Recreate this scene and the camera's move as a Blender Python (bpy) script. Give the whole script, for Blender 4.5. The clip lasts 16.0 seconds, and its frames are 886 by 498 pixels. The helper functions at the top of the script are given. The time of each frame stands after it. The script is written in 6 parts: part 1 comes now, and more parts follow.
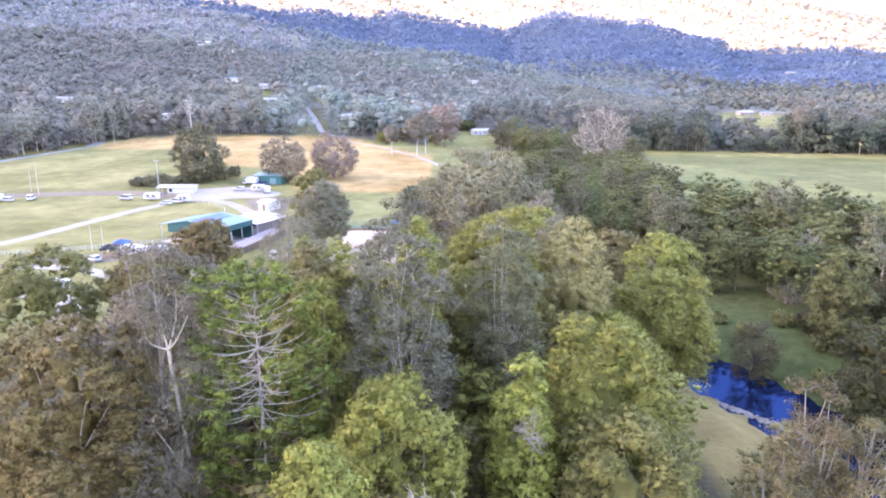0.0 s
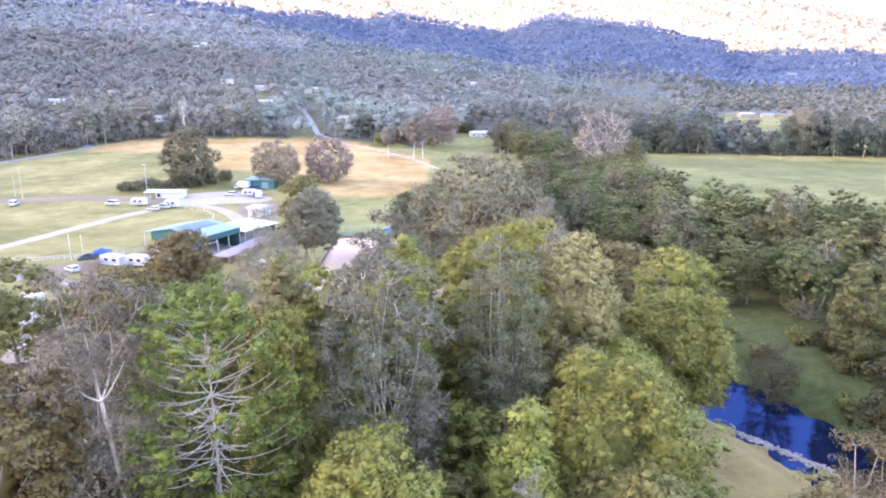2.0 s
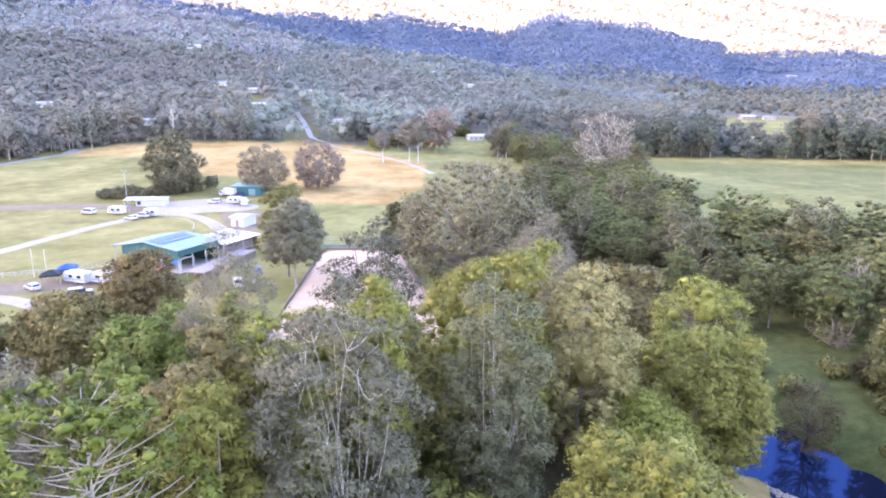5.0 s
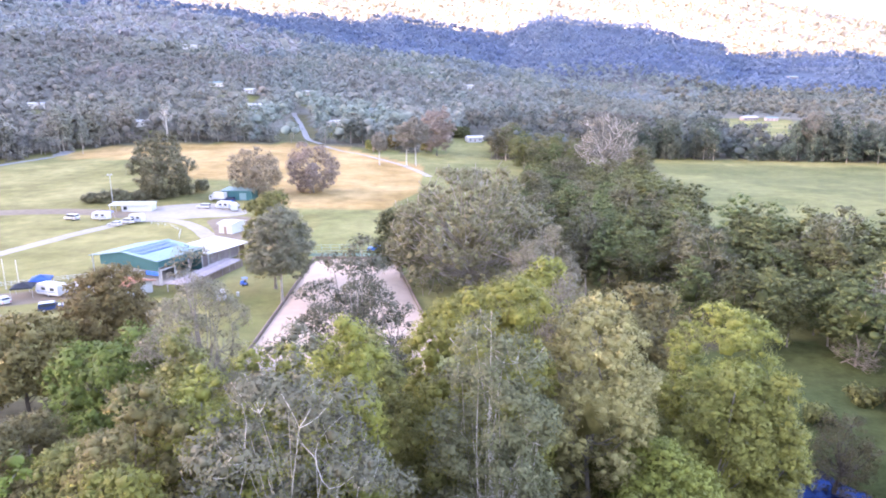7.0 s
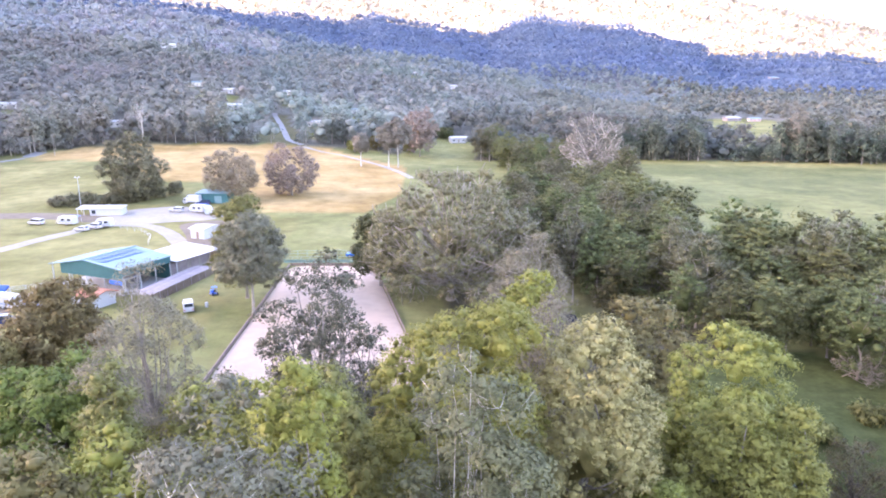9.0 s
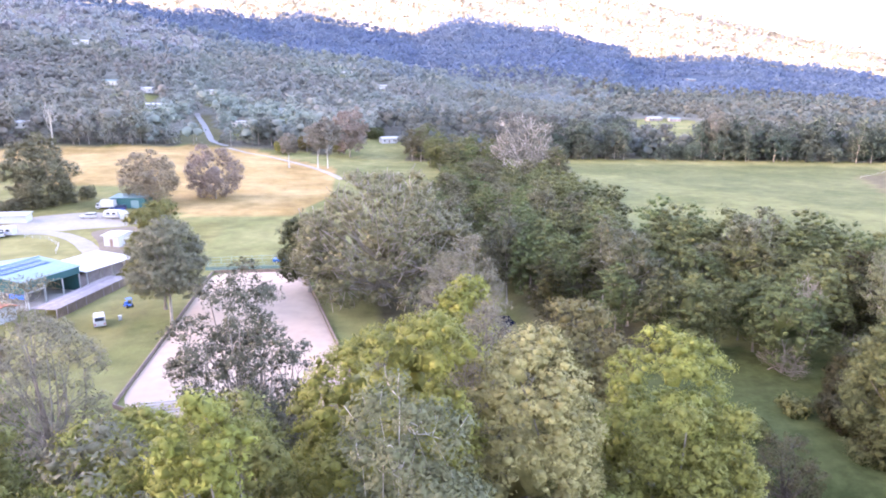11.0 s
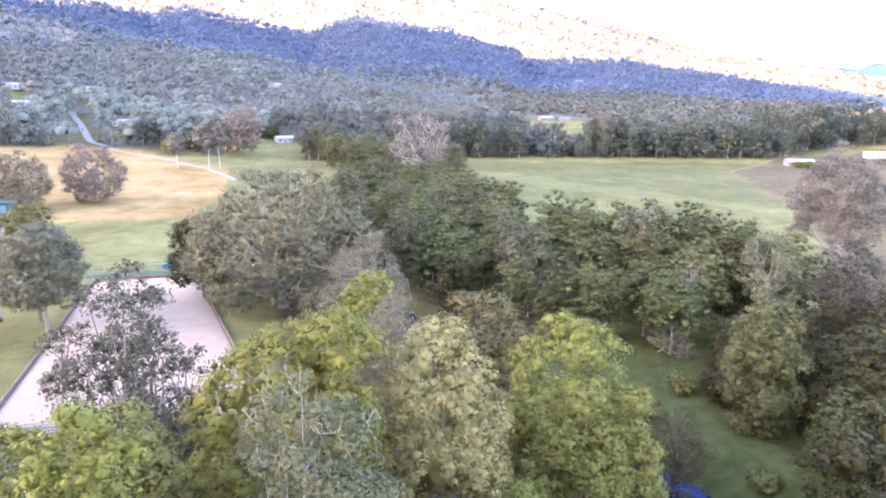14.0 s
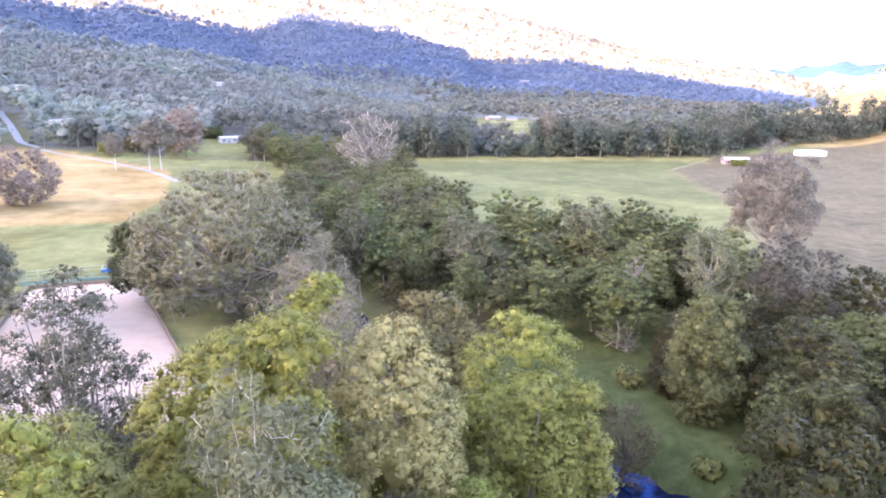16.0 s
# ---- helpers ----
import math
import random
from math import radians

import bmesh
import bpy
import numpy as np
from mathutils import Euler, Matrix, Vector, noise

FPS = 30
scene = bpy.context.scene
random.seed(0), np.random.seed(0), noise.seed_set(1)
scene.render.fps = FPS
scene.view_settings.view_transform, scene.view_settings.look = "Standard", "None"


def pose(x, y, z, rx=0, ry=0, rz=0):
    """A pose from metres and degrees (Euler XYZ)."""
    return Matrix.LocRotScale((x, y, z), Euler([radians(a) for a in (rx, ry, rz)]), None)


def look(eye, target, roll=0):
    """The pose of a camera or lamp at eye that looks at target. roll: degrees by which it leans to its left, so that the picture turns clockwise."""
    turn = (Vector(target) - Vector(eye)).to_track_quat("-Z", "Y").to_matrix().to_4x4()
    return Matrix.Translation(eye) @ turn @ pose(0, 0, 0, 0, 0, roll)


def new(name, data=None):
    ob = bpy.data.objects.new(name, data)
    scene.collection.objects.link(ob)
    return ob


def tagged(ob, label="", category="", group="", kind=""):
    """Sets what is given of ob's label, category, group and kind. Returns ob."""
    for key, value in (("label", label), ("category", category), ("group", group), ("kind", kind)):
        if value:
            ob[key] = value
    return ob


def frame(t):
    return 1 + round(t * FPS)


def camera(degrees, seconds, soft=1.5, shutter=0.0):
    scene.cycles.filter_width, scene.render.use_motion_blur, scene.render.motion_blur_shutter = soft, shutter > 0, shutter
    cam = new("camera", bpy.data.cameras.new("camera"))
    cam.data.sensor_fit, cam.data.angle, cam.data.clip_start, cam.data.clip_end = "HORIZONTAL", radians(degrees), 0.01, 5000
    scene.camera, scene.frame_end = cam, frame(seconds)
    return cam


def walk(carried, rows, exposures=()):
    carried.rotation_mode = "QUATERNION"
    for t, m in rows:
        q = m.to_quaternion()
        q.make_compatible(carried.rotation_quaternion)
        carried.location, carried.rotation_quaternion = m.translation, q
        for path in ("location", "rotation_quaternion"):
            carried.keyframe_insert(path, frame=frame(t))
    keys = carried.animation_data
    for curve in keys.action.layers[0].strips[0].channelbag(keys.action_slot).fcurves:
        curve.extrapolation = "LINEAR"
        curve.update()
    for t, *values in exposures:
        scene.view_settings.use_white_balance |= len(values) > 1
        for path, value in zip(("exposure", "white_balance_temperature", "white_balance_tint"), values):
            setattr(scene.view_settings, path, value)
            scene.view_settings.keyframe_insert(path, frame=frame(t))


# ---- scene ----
EXPOSURE, KELVIN, TINT = 4.3, 6750, 38

cam = camera(68.74, 16.0, soft=1.9)
PATH = [
    (0, (0.000, 0.000, 40.012), (-0.002, 9.719, 37.657), -0.05),
    (0.5, (0.222, 1.862, 39.994), (0.224, 11.582, 37.646), -0.06),
    (1, (0.440, 3.728, 40.019), (0.446, 13.450, 37.677), -0.06),
    (1.5, (0.651, 5.613, 40.067), (0.661, 15.336, 37.730), -0.07),
    (2, (0.856, 7.546, 40.103), (0.869, 17.270, 37.771), -0.08),
    (2.5, (1.062, 9.508, 40.128), (1.077, 19.234, 37.801), -0.08),
    (3, (1.286, 11.486, 40.134), (1.307, 21.214, 37.815), -0.09),
    (3.5, (1.487, 13.485, 40.132), (1.510, 23.214, 37.821), -0.10),
    (4, (1.700, 15.473, 40.115), (1.729, 25.204, 37.810), -0.09),
    (6.5, (2.859, 25.761, 40.464), (2.901, 35.493, 38.167), -0.12),
    (7, (3.057, 27.780, 40.402), (3.101, 37.514, 38.112), -0.10),
    (7.5, (3.258, 29.701, 40.361), (3.306, 39.436, 38.076), -0.07),
    (8, (3.457, 31.480, 40.313), (3.510, 41.216, 38.029), -0.05),
    (10.5, (4.365, 37.091, 39.934), (5.398, 46.772, 37.653), 0.03),
    (11, (4.481, 37.600, 39.893), (5.780, 47.250, 37.615), 0.14),
    (11.5, (4.578, 37.918, 39.787), (6.167, 47.525, 37.509), 0.23),
    (12, (4.632, 38.064, 39.646), (6.539, 47.613, 37.369), 0.29),
    (12.5, (4.661, 38.094, 39.516), (6.852, 47.582, 37.241), 0.35),
    (13, (4.642, 38.088, 39.428), (7.062, 47.520, 37.154), 0.40),
    (13.5, (4.628, 38.077, 39.365), (7.257, 47.454, 37.091), 0.43),
    (14, (4.580, 38.093, 39.318), (7.359, 47.425, 37.043), 0.46),
    (14.5, (4.544, 38.105, 39.291), (7.453, 47.398, 37.016), 0.50),
    (15, (4.520, 38.113, 39.278), (7.574, 47.360, 37.002), 0.54),
    (15.5, (4.486, 38.108, 39.275), (7.733, 47.289, 37.001), 0.56),
    (16, (4.482, 38.088, 39.301), (7.993, 47.172, 37.030), 0.58),
]
walk(cam, [(t, look(eye, target, roll)) for t, eye, target, roll in PATH], exposures=[(0.0, EXPOSURE, KELVIN, TINT), (16.0, EXPOSURE, KELVIN, TINT)])

# ---- world and light: a valley in the shade of a ridge, low sun on the far mountain ----
SUN_EL, SUN_AWAY = 6.0, 80.0
TO_SUN = Vector((-math.sin(radians(SUN_AWAY)) * math.cos(radians(SUN_EL)),
                 -math.cos(radians(SUN_AWAY)) * math.cos(radians(SUN_EL)), math.sin(radians(SUN_EL))))
world = bpy.data.worlds.new("world")
scene.world = world
world.use_nodes = True
wn = world.node_tree.nodes
sky = wn.new("ShaderNodeTexSky")
sky.sky_type, sky.sun_disc = "NISHITA", False
sky.sun_elevation, sky.sun_rotation = radians(12.0), math.atan2(TO_SUN.x, TO_SUN.y)
sky.air_density, sky.dust_density, sky.ozone_density = 1.0, 1.5, 1.0
wn["Background"].inputs["Strength"].default_value = 0.15
world.node_tree.links.new(sky.outputs[0], wn["Background"].inputs[0])
sun_data = bpy.data.lights.new("sun", "SUN")
sun_data.energy, sun_data.angle, sun_data.color = 4.2, radians(0.6), (1.0, 0.9, 0.76)
sun = new("sun", sun_data)
sun.matrix_world = look(TO_SUN * 100, (0, 0, 0))


# ---- small tools ----
def mesh_of(name, verts, faces, smooth=False, normals=None):
    """A mesh from arrays: verts n x 3, faces n x 3 or n x 4, and perhaps the way that each point's surface faces."""
    verts, faces = np.asarray(verts, np.float32), np.asarray(faces, np.int32)
    me = bpy.data.meshes.new(name)
    n, k = faces.shape
    me.vertices.add(len(verts))
    me.vertices.foreach_set("co", verts.ravel())
    me.loops.add(n * k)
    me.loops.foreach_set("vertex_index", faces.ravel())
    me.polygons.add(n)
    me.polygons.foreach_set("loop_start", np.arange(0, n * k, k, dtype=np.int32))
    me.polygons.foreach_set("loop_total", np.full(n, k, np.int32))
    if smooth:
        me.polygons.foreach_set("use_smooth", np.ones(n, bool))
    me.update(calc_edges=True)
    if normals is not None:
        normals = normals / (np.linalg.norm(normals, axis=1)[:, None] + 1e-9)
        me.polygons.foreach_set("use_smooth", np.ones(n, bool))
        me.normals_split_custom_set_from_vertices(normals.astype(np.float32))
    return me


def part(name, bm, material, parent, label=""):
    """A bmesh as one mesh object under a thing or a part."""
    me = bpy.data.meshes.new(name)
    bm.to_mesh(me)
    bm.free()
    me.materials.append(material)
    ob = new(name, me)
    ob.parent = parent
    return tagged(ob, label) if label else ob


def sheet(name, me, material, parent=None):
    me.materials.append(material)
    ob = new(name, me)
    ob.parent = parent
    return ob


def thing(name, m, label, category, group=""):
    """An empty at the base of a thing, which parents its parts."""
    ob = new(name)
    ob.empty_display_size = 0.5
    ob.matrix_world = m
    return tagged(ob, label, category, group)


def smooth(a, b, v):
    u = np.clip((v - a) / (b - a), 0, 1)
    return u * u * (3 - 2 * u)


# ---- materials ----
MATS = {}


def material(name, color, rough=0.8, metal=0.0, spread=0.25, scale=3.0, bump=0.0, coarse=0.15, island=0.0, glow=0.0, spec=0.3):
    """A surface with variation at two scales, and a fine relief."""
    if name in MATS:
        return MATS[name]
    m = bpy.data.materials.new(name)
    m.use_nodes = True
    nt = m.node_tree
    N, L = nt.nodes, nt.links
    b = N["Principled BSDF"]
    b.inputs["Roughness"].default_value, b.inputs["Metallic"].default_value = rough, metal
    b.inputs["Specular IOR Level"].default_value = spec
    geo = N.new("ShaderNodeTexCoord")
    fine, wide = N.new("ShaderNodeTexNoise"), N.new("ShaderNodeTexNoise")
    fine.inputs["Scale"].default_value, fine.inputs["Detail"].default_value = scale, 6
    wide.inputs["Scale"].default_value, wide.inputs["Detail"].default_value = scale * coarse, 3
    add = N.new("ShaderNodeMath")
    add.operation = "ADD"
    L.new(geo.outputs["Object"], fine.inputs["Vector"])
    L.new(geo.outputs["Object"], wide.inputs["Vector"])
    L.new(fine.outputs["Fac"], add.inputs[0])
    L.new(wide.outputs["Fac"], add.inputs[1])
    ramp = N.new("ShaderNodeValToRGB")
    e = ramp.color_ramp.elements
    c = np.array(color)
    e[0].position, e[1].position = 0.35, 0.65
    e[0].color, e[1].color = (*(c * (1 - spread)), 1), (*np.minimum(c * (1 + spread), 0.95), 1)
    half = N.new("ShaderNodeMath")
    half.operation, half.inputs[1].default_value = "MULTIPLY", 0.5
    L.new(add.outputs[0], half.inputs[0])
    L.new(half.outputs[0], ramp.inputs[0])
    out = ramp.outputs[0]
    if island:
        info, hsv, rng = N.new("ShaderNodeObjectInfo"), N.new("ShaderNodeHueSaturation"), N.new("ShaderNodeMapRange")
        rng.inputs[3].default_value, rng.inputs[4].default_value = 1 - island, 1 + island
        L.new(info.outputs["Random"], rng.inputs[0])
        L.new(rng.outputs[0], hsv.inputs["Value"])
        L.new(out, hsv.inputs["Color"])
        out = hsv.outputs[0]
    L.new(out, b.inputs["Base Color"])
    if bump:
        bp = N.new("ShaderNodeBump")
        bp.inputs["Strength"].default_value, bp.inputs["Distance"].default_value = bump, 0.05
        L.new(fine.outputs["Fac"], bp.inputs["Height"])
        L.new(bp.outputs[0], b.inputs["Normal"])
    MATS[name] = m
    return m


def foliage(name, dark, light, thin=0.3, spread=0.09, scale=0.9, grain=0.07, stands=None, stand=0.012):
    """Leaves: each spray takes its own tone between two, each tree its own shift, each stand of a forest perhaps a tint, with some light let through."""
    if name in MATS:
        return MATS[name]
    m = bpy.data.materials.new(name)
    m.use_nodes = True
    nt = m.node_tree
    N, L = nt.nodes, nt.links
    b = N["Principled BSDF"]
    b.inputs["Roughness"].default_value, b.inputs["Specular IOR Level"].default_value = 0.6, 0.25
    geo, info, co = N.new("ShaderNodeNewGeometry"), N.new("ShaderNodeObjectInfo"), N.new("ShaderNodeTexCoord")
    wide = N.new("ShaderNodeTexNoise")
    wide.inputs["Scale"].default_value, wide.inputs["Detail"].default_value = scale, 3
    L.new(co.outputs["Object"], wide.inputs["Vector"])
    mixv = N.new("ShaderNodeMath")
    mixv.operation, mixv.inputs[2].default_value = "MULTIPLY_ADD", -0.5
    L.new(wide.outputs["Fac"], mixv.inputs[0])
    mixv.inputs[1].default_value = 2.0
    fine, both, rough = N.new("ShaderNodeTexNoise"), N.new("ShaderNodeMix"), N.new("ShaderNodeBump")
    fine.inputs["Scale"].default_value, fine.inputs["Detail"].default_value = scale * 5, 2
    L.new(co.outputs["Object"], fine.inputs["Vector"])
    both.inputs[0].default_value = 0.18
    L.new(mixv.outputs[0], both.inputs[2])
    L.new(fine.outputs["Fac"], both.inputs[3])
    rough.inputs["Strength"].default_value, rough.inputs["Distance"].default_value = 0.18, 0.2 / scale
    L.new(fine.outputs["Fac"], rough.inputs["Height"])
    L.new(rough.outputs[0], b.inputs["Normal"])
    mean = N.new("ShaderNodeMix")
    mean.inputs[0].default_value = 1 - grain
    L.new(geo.outputs["Random Per Island"], mean.inputs[2])
    L.new(both.outputs[0], mean.inputs[3])
    ramp = N.new("ShaderNodeValToRGB")
    e = ramp.color_ramp.elements
    e[0].position, e[1].position = 0.1, 0.9
    e[0].color, e[1].color = (*dark, 1), (*light, 1)
    L.new(mean.outputs[0], ramp.inputs[0])
    hsv = N.new("ShaderNodeHueSaturation")
    val, hue = N.new("ShaderNodeMapRange"), N.new("ShaderNodeMapRange")
    val.inputs[3].default_value, val.inputs[4].default_value = 1 - spread * 1.5, 1 + spread * 1.5
    hue.inputs[3].default_value, hue.inputs[4].default_value = 0.5 - spread * 0.12, 0.5 + spread * 0.12
    L.new(info.outputs["Random"], val.inputs[0])
    L.new(info.outputs["Random"], hue.inputs[0])
    L.new(val.outputs[0], hsv.inputs["Value"])
    L.new(hue.outputs[0], hsv.inputs["Hue"])
    L.new(ramp.outputs[0], hsv.inputs["Color"])
    if stands:
        far, tint, both_ = N.new("ShaderNodeTexNoise"), N.new("ShaderNodeValToRGB"), N.new("ShaderNodeMix")
        far.inputs["Scale"].default_value, far.inputs["Detail"].default_value, far.inputs["Roughness"].default_value = stand, 4, 0.6
        L.new(co.outputs["Object"], far.inputs["Vector"])
        te = tint.color_ramp.elements
        te[0].position, te[1].position = 0.36, 0.64
        te[0].color, te[1].color = (*stands[0], 1), (*stands[1], 1)
        L.new(far.outputs["Fac"], tint.inputs[0])
        both_.data_type, both_.blend_type, both_.inputs[0].default_value = "RGBA", "MULTIPLY", 1.0
        L.new(ramp.outputs[0], both_.inputs[6])
        L.new(tint.outputs[0], both_.inputs[7])
        L.new(both_.outputs[2], hsv.inputs["Color"])
    L.new(hsv.outputs[0], b.inputs["Base Color"])
    tr, mx = N.new("ShaderNodeBsdfTranslucent"), N.new("ShaderNodeMixShader")
    mx.inputs[0].default_value = thin
    L.new(hsv.outputs[0], tr.inputs[0])
    L.new(b.outputs[0], mx.inputs[1])
    L.new(tr.outputs[0], mx.inputs[2])
    L.new(mx.outputs[0], N["Material Output"].inputs[0])
    MATS[name] = m
    return m


# ---- the land ----
CREEK = np.array([(66, 20), (59, 48), (53, 65), (47.3, 81), (43.3, 92), (38.5, 99), (31.5, 104), (25, 113), (23, 130), (28, 160), (42, 205), (58, 255), (82, 330), (100, 420)], float)


def line_distance(x, y, line):
    """How far points lie from a line of several stretches."""
    best = np.full(np.shape(x), 1e9)
    for (ax, ay), (bx, by) in zip(line[:-1], line[1:]):
        dx, dy = bx - ax, by - ay
        u = np.clip(((x - ax) * dx + (y - ay) * dy) / (dx * dx + dy * dy), 0, 1)
        best = np.minimum(best, np.hypot(x - ax - u * dx, y - ay - u * dy))
    return best


# crests: bearing to the right of ahead, and elevation as seen from the start, in degrees
HILL_NEAR = np.array([(-75, 6.0), (-45, 6.2), (-32.8, 6.3), (-25, 6.4), (-17.6, 5.9), (-13.3, 4.7), (-8.7, 3.8), (-3.1, 3.15), (3.2, 2.0), (10.4, 0.55), (14.6, -0.45), (22, -0.9), (60, -1.2)])
HILL_BLUE = np.array([(-60, 6.6), (-32.7, 6.9), (-24, 7.1), (-21.7, 6.9), (-16.7, 6.75), (-13.2, 6.3), (-8.6, 6.0), (-6.8, 5.55), (-4.6, 6.0), (-3.0, 6.3), (0.8, 5.6), (5.5, 4.75), (7.2, 5.4), (9.2, 5.8), (13.3, 5.55), (16.9, 5.3), (19.1, 4.45), (22.0, 3.75), (23.3, 2.75), (25.0, 2.6), (27.3, 2.7), (31.2, 2.8), (34, 2.1), (37.7, 1.6), (42, 0.9), (45.9, 0.4), (50, -0.3), (60, -0.6)])
HILL_SUNLIT = np.array([(-60, 6.0), (-30, 7.0), (-10, 9.6), (7.9, 9.8), (23, 7.7), (31, 5.6), (37, 3.9), (42.4, 2.8), (48.5, 1.45), (51.5, 0.6), (60, 0.2)])
HILL_FAR = np.array([(30, 2.5), (40.2, 2.78), (41.2, 3.3), (42.8, 2.76), (47.6, 2.42), (51.3, 2.94), (54.3, 2.73), (70, 2.5)])
HILL_PASTURE = np.array([(40, -1.8), (45.6, -0.45), (49.4, 0.1), (52.2, 1.45), (54.4, 2.4), (70, 4.0), (85, 4.0)])


def rise(az, r, crest, foot, reach, back, power):
    top = 40 + reach * np.tan(np.radians(np.interp(az, crest[:, 0], crest[:, 1])))
    up = np.clip((r - foot) / (reach - foot), 0, 1) ** power
    return np.maximum(top, 0) * up * (1 - 0.75 * smooth(reach, reach + back, r))


def land(x, y):
    """The height of the ground."""
    x, y = np.asarray(x, float), np.asarray(y, float)
    r, az = np.hypot(x, y), np.degrees(np.arctan2(x, y))
    front = smooth(-80, -60, az) * (1 - smooth(75, 90, az))
    near = rise(az, r, HILL_NEAR, 470, 1000 + 6 * np.clip(-az, 0, 40), 500, 1.15)
    hills = np.maximum.reduce([near, rise(az, r, HILL_BLUE, 900, 2000, 700, 1.1), rise(az, r, HILL_SUNLIT, 1900, 3300, 800, 1.0),
                               rise(az, r, HILL_FAR, 3300, 4250, 300, 1.0) * smooth(28, 36, az), rise(az, r, HILL_PASTURE, 560, 1500, 500, 1.0) * smooth(38, 44, az)])
    wave = (np.sin(x * 0.011 + 1.3) * np.sin(y * 0.009) + 0.6 * np.sin(x * 0.027 + y * 0.019) + 0.4 * np.sin(x * 0.05 - y * 0.043))
    hills = hills * front + wave * np.clip(hills * 0.05, 0, 7) * front
    # the ridge between the valley and the sun
    sx, sy = -math.sin(radians(SUN_AWAY)), -math.cos(radians(SUN_AWAY))
    along, across = x * sx + y * sy, x * sy - y * sx
    crest = np.interp(across, [-4000, -400, 300, 800, 1400, 3000, 4300], [240, 260, 260, 275, 385, 425, 430])
    ridge = crest * smooth(430, 900, along) * (1 - 0.6 * smooth(1000, 2200, along))
    z = np.maximum(hills, ridge)
    z = z + 9.0 * np.exp(-((x + 150) / 120) ** 2 - ((y - 420) / 150) ** 2)
    d = line_distance(x, y, CREEK)
    near_creek = 1 - smooth(9.0, 17.0, d)
    return z - 3.9 * (1 - smooth(3.0, 15.0, d)) + 0.28 * near_creek * (np.sin(x * 0.9 + y * 0.4) + np.sin(y * 1.1 - x * 0.3 + 1.0))


def inside(x, y, poly):
    hit = np.zeros(np.shape(x), bool)
    for (ax, ay), (bx, by) in zip(poly, np.roll(poly, -1, 0)):
        cross = (ay > y) != (by > y)
        hit ^= cross & (x < (bx - ax) * (y - ay) / (by - ay + 1e-12) + ax)
    return hit


# the near edge of the woods, from the far side of the fields
WOOD_EDGE = np.array([(-600, 250), (-420, 290), (-262, 335), (-252, 410), (-200, 452), (-130, 472), (-90, 486), (-60, 492), (0, 470), (40, 445), (130, 466), (280, 424), (345, 400), (380, 430), (470, 430), (700, 420)], float)
DRY_FIELD = np.array([(-196, 452), (-226, 425), (-205, 390), (-150, 372), (-125, 318), (-75, 318), (-60, 262), (-18, 255), (-6, 300), (-6, 395), (-60, 480), (-95, 484), (-130, 470)], float)
GLADES = [np.array(p, float) for p in ([(228, 478), (264, 468), (330, 600), (385, 732), (380, 768), (300, 785), (262, 680)], [(-20, 438), (34, 438), (48, 545), (20, 560), (-4, 512)], [(-122, 490), (-80, 490), (-94, 545), (-112, 604), (-126, 604), (-114, 550)],
                                       [(345, 430), (400, 430), (410, 520), (350, 500)], [(670, 1310), (760, 1330), (750, 1400), (665, 1390)])]
FIELD = np.array([(60, 200), (95, 330), (128, 455), (282, 412), (345, 392), (262, 339), (190, 216), (140, 136), (95, 150)], float)

PADDOCK = np.array([(262, 339), (345, 392), (700, 420), (700, 60), (140, 60), (110, 125), (190, 216)], float)
BANK = np.array([(26, 58), (38, 60), (47, 70), (43, 79), (38, 87), (28, 88)], float)

HOMES = [(-302, 857), (-3.7, 896), (-177, 660), (-157, 604), (-212, 673), (39, 831), (31, 533), (40, 540), (-83, 566), (-211, 510), (-309, 543), (-130, 700), (-60, 640)]


def wooded(x, y):
    ok = y > np.interp(x, WOOD_EDGE[:, 0], WOOD_EDGE[:, 1])
    for p in GLADES:
        ok &= ~inside(x, y, p)
    for hx, hy in HOMES:  # each house has a small clearing before it
        k = 1 - 48 / math.hypot(hx, hy)
        ok &= line_distance(x, y, np.array([(hx, hy), (hx * k, hy * k)])) > 7.5
    az, r = np.degrees(np.arctan2(x, y)), np.hypot(x, y)
    ok &= ~((az > 46) & (r > 620) & (r < 1600))
    return ok


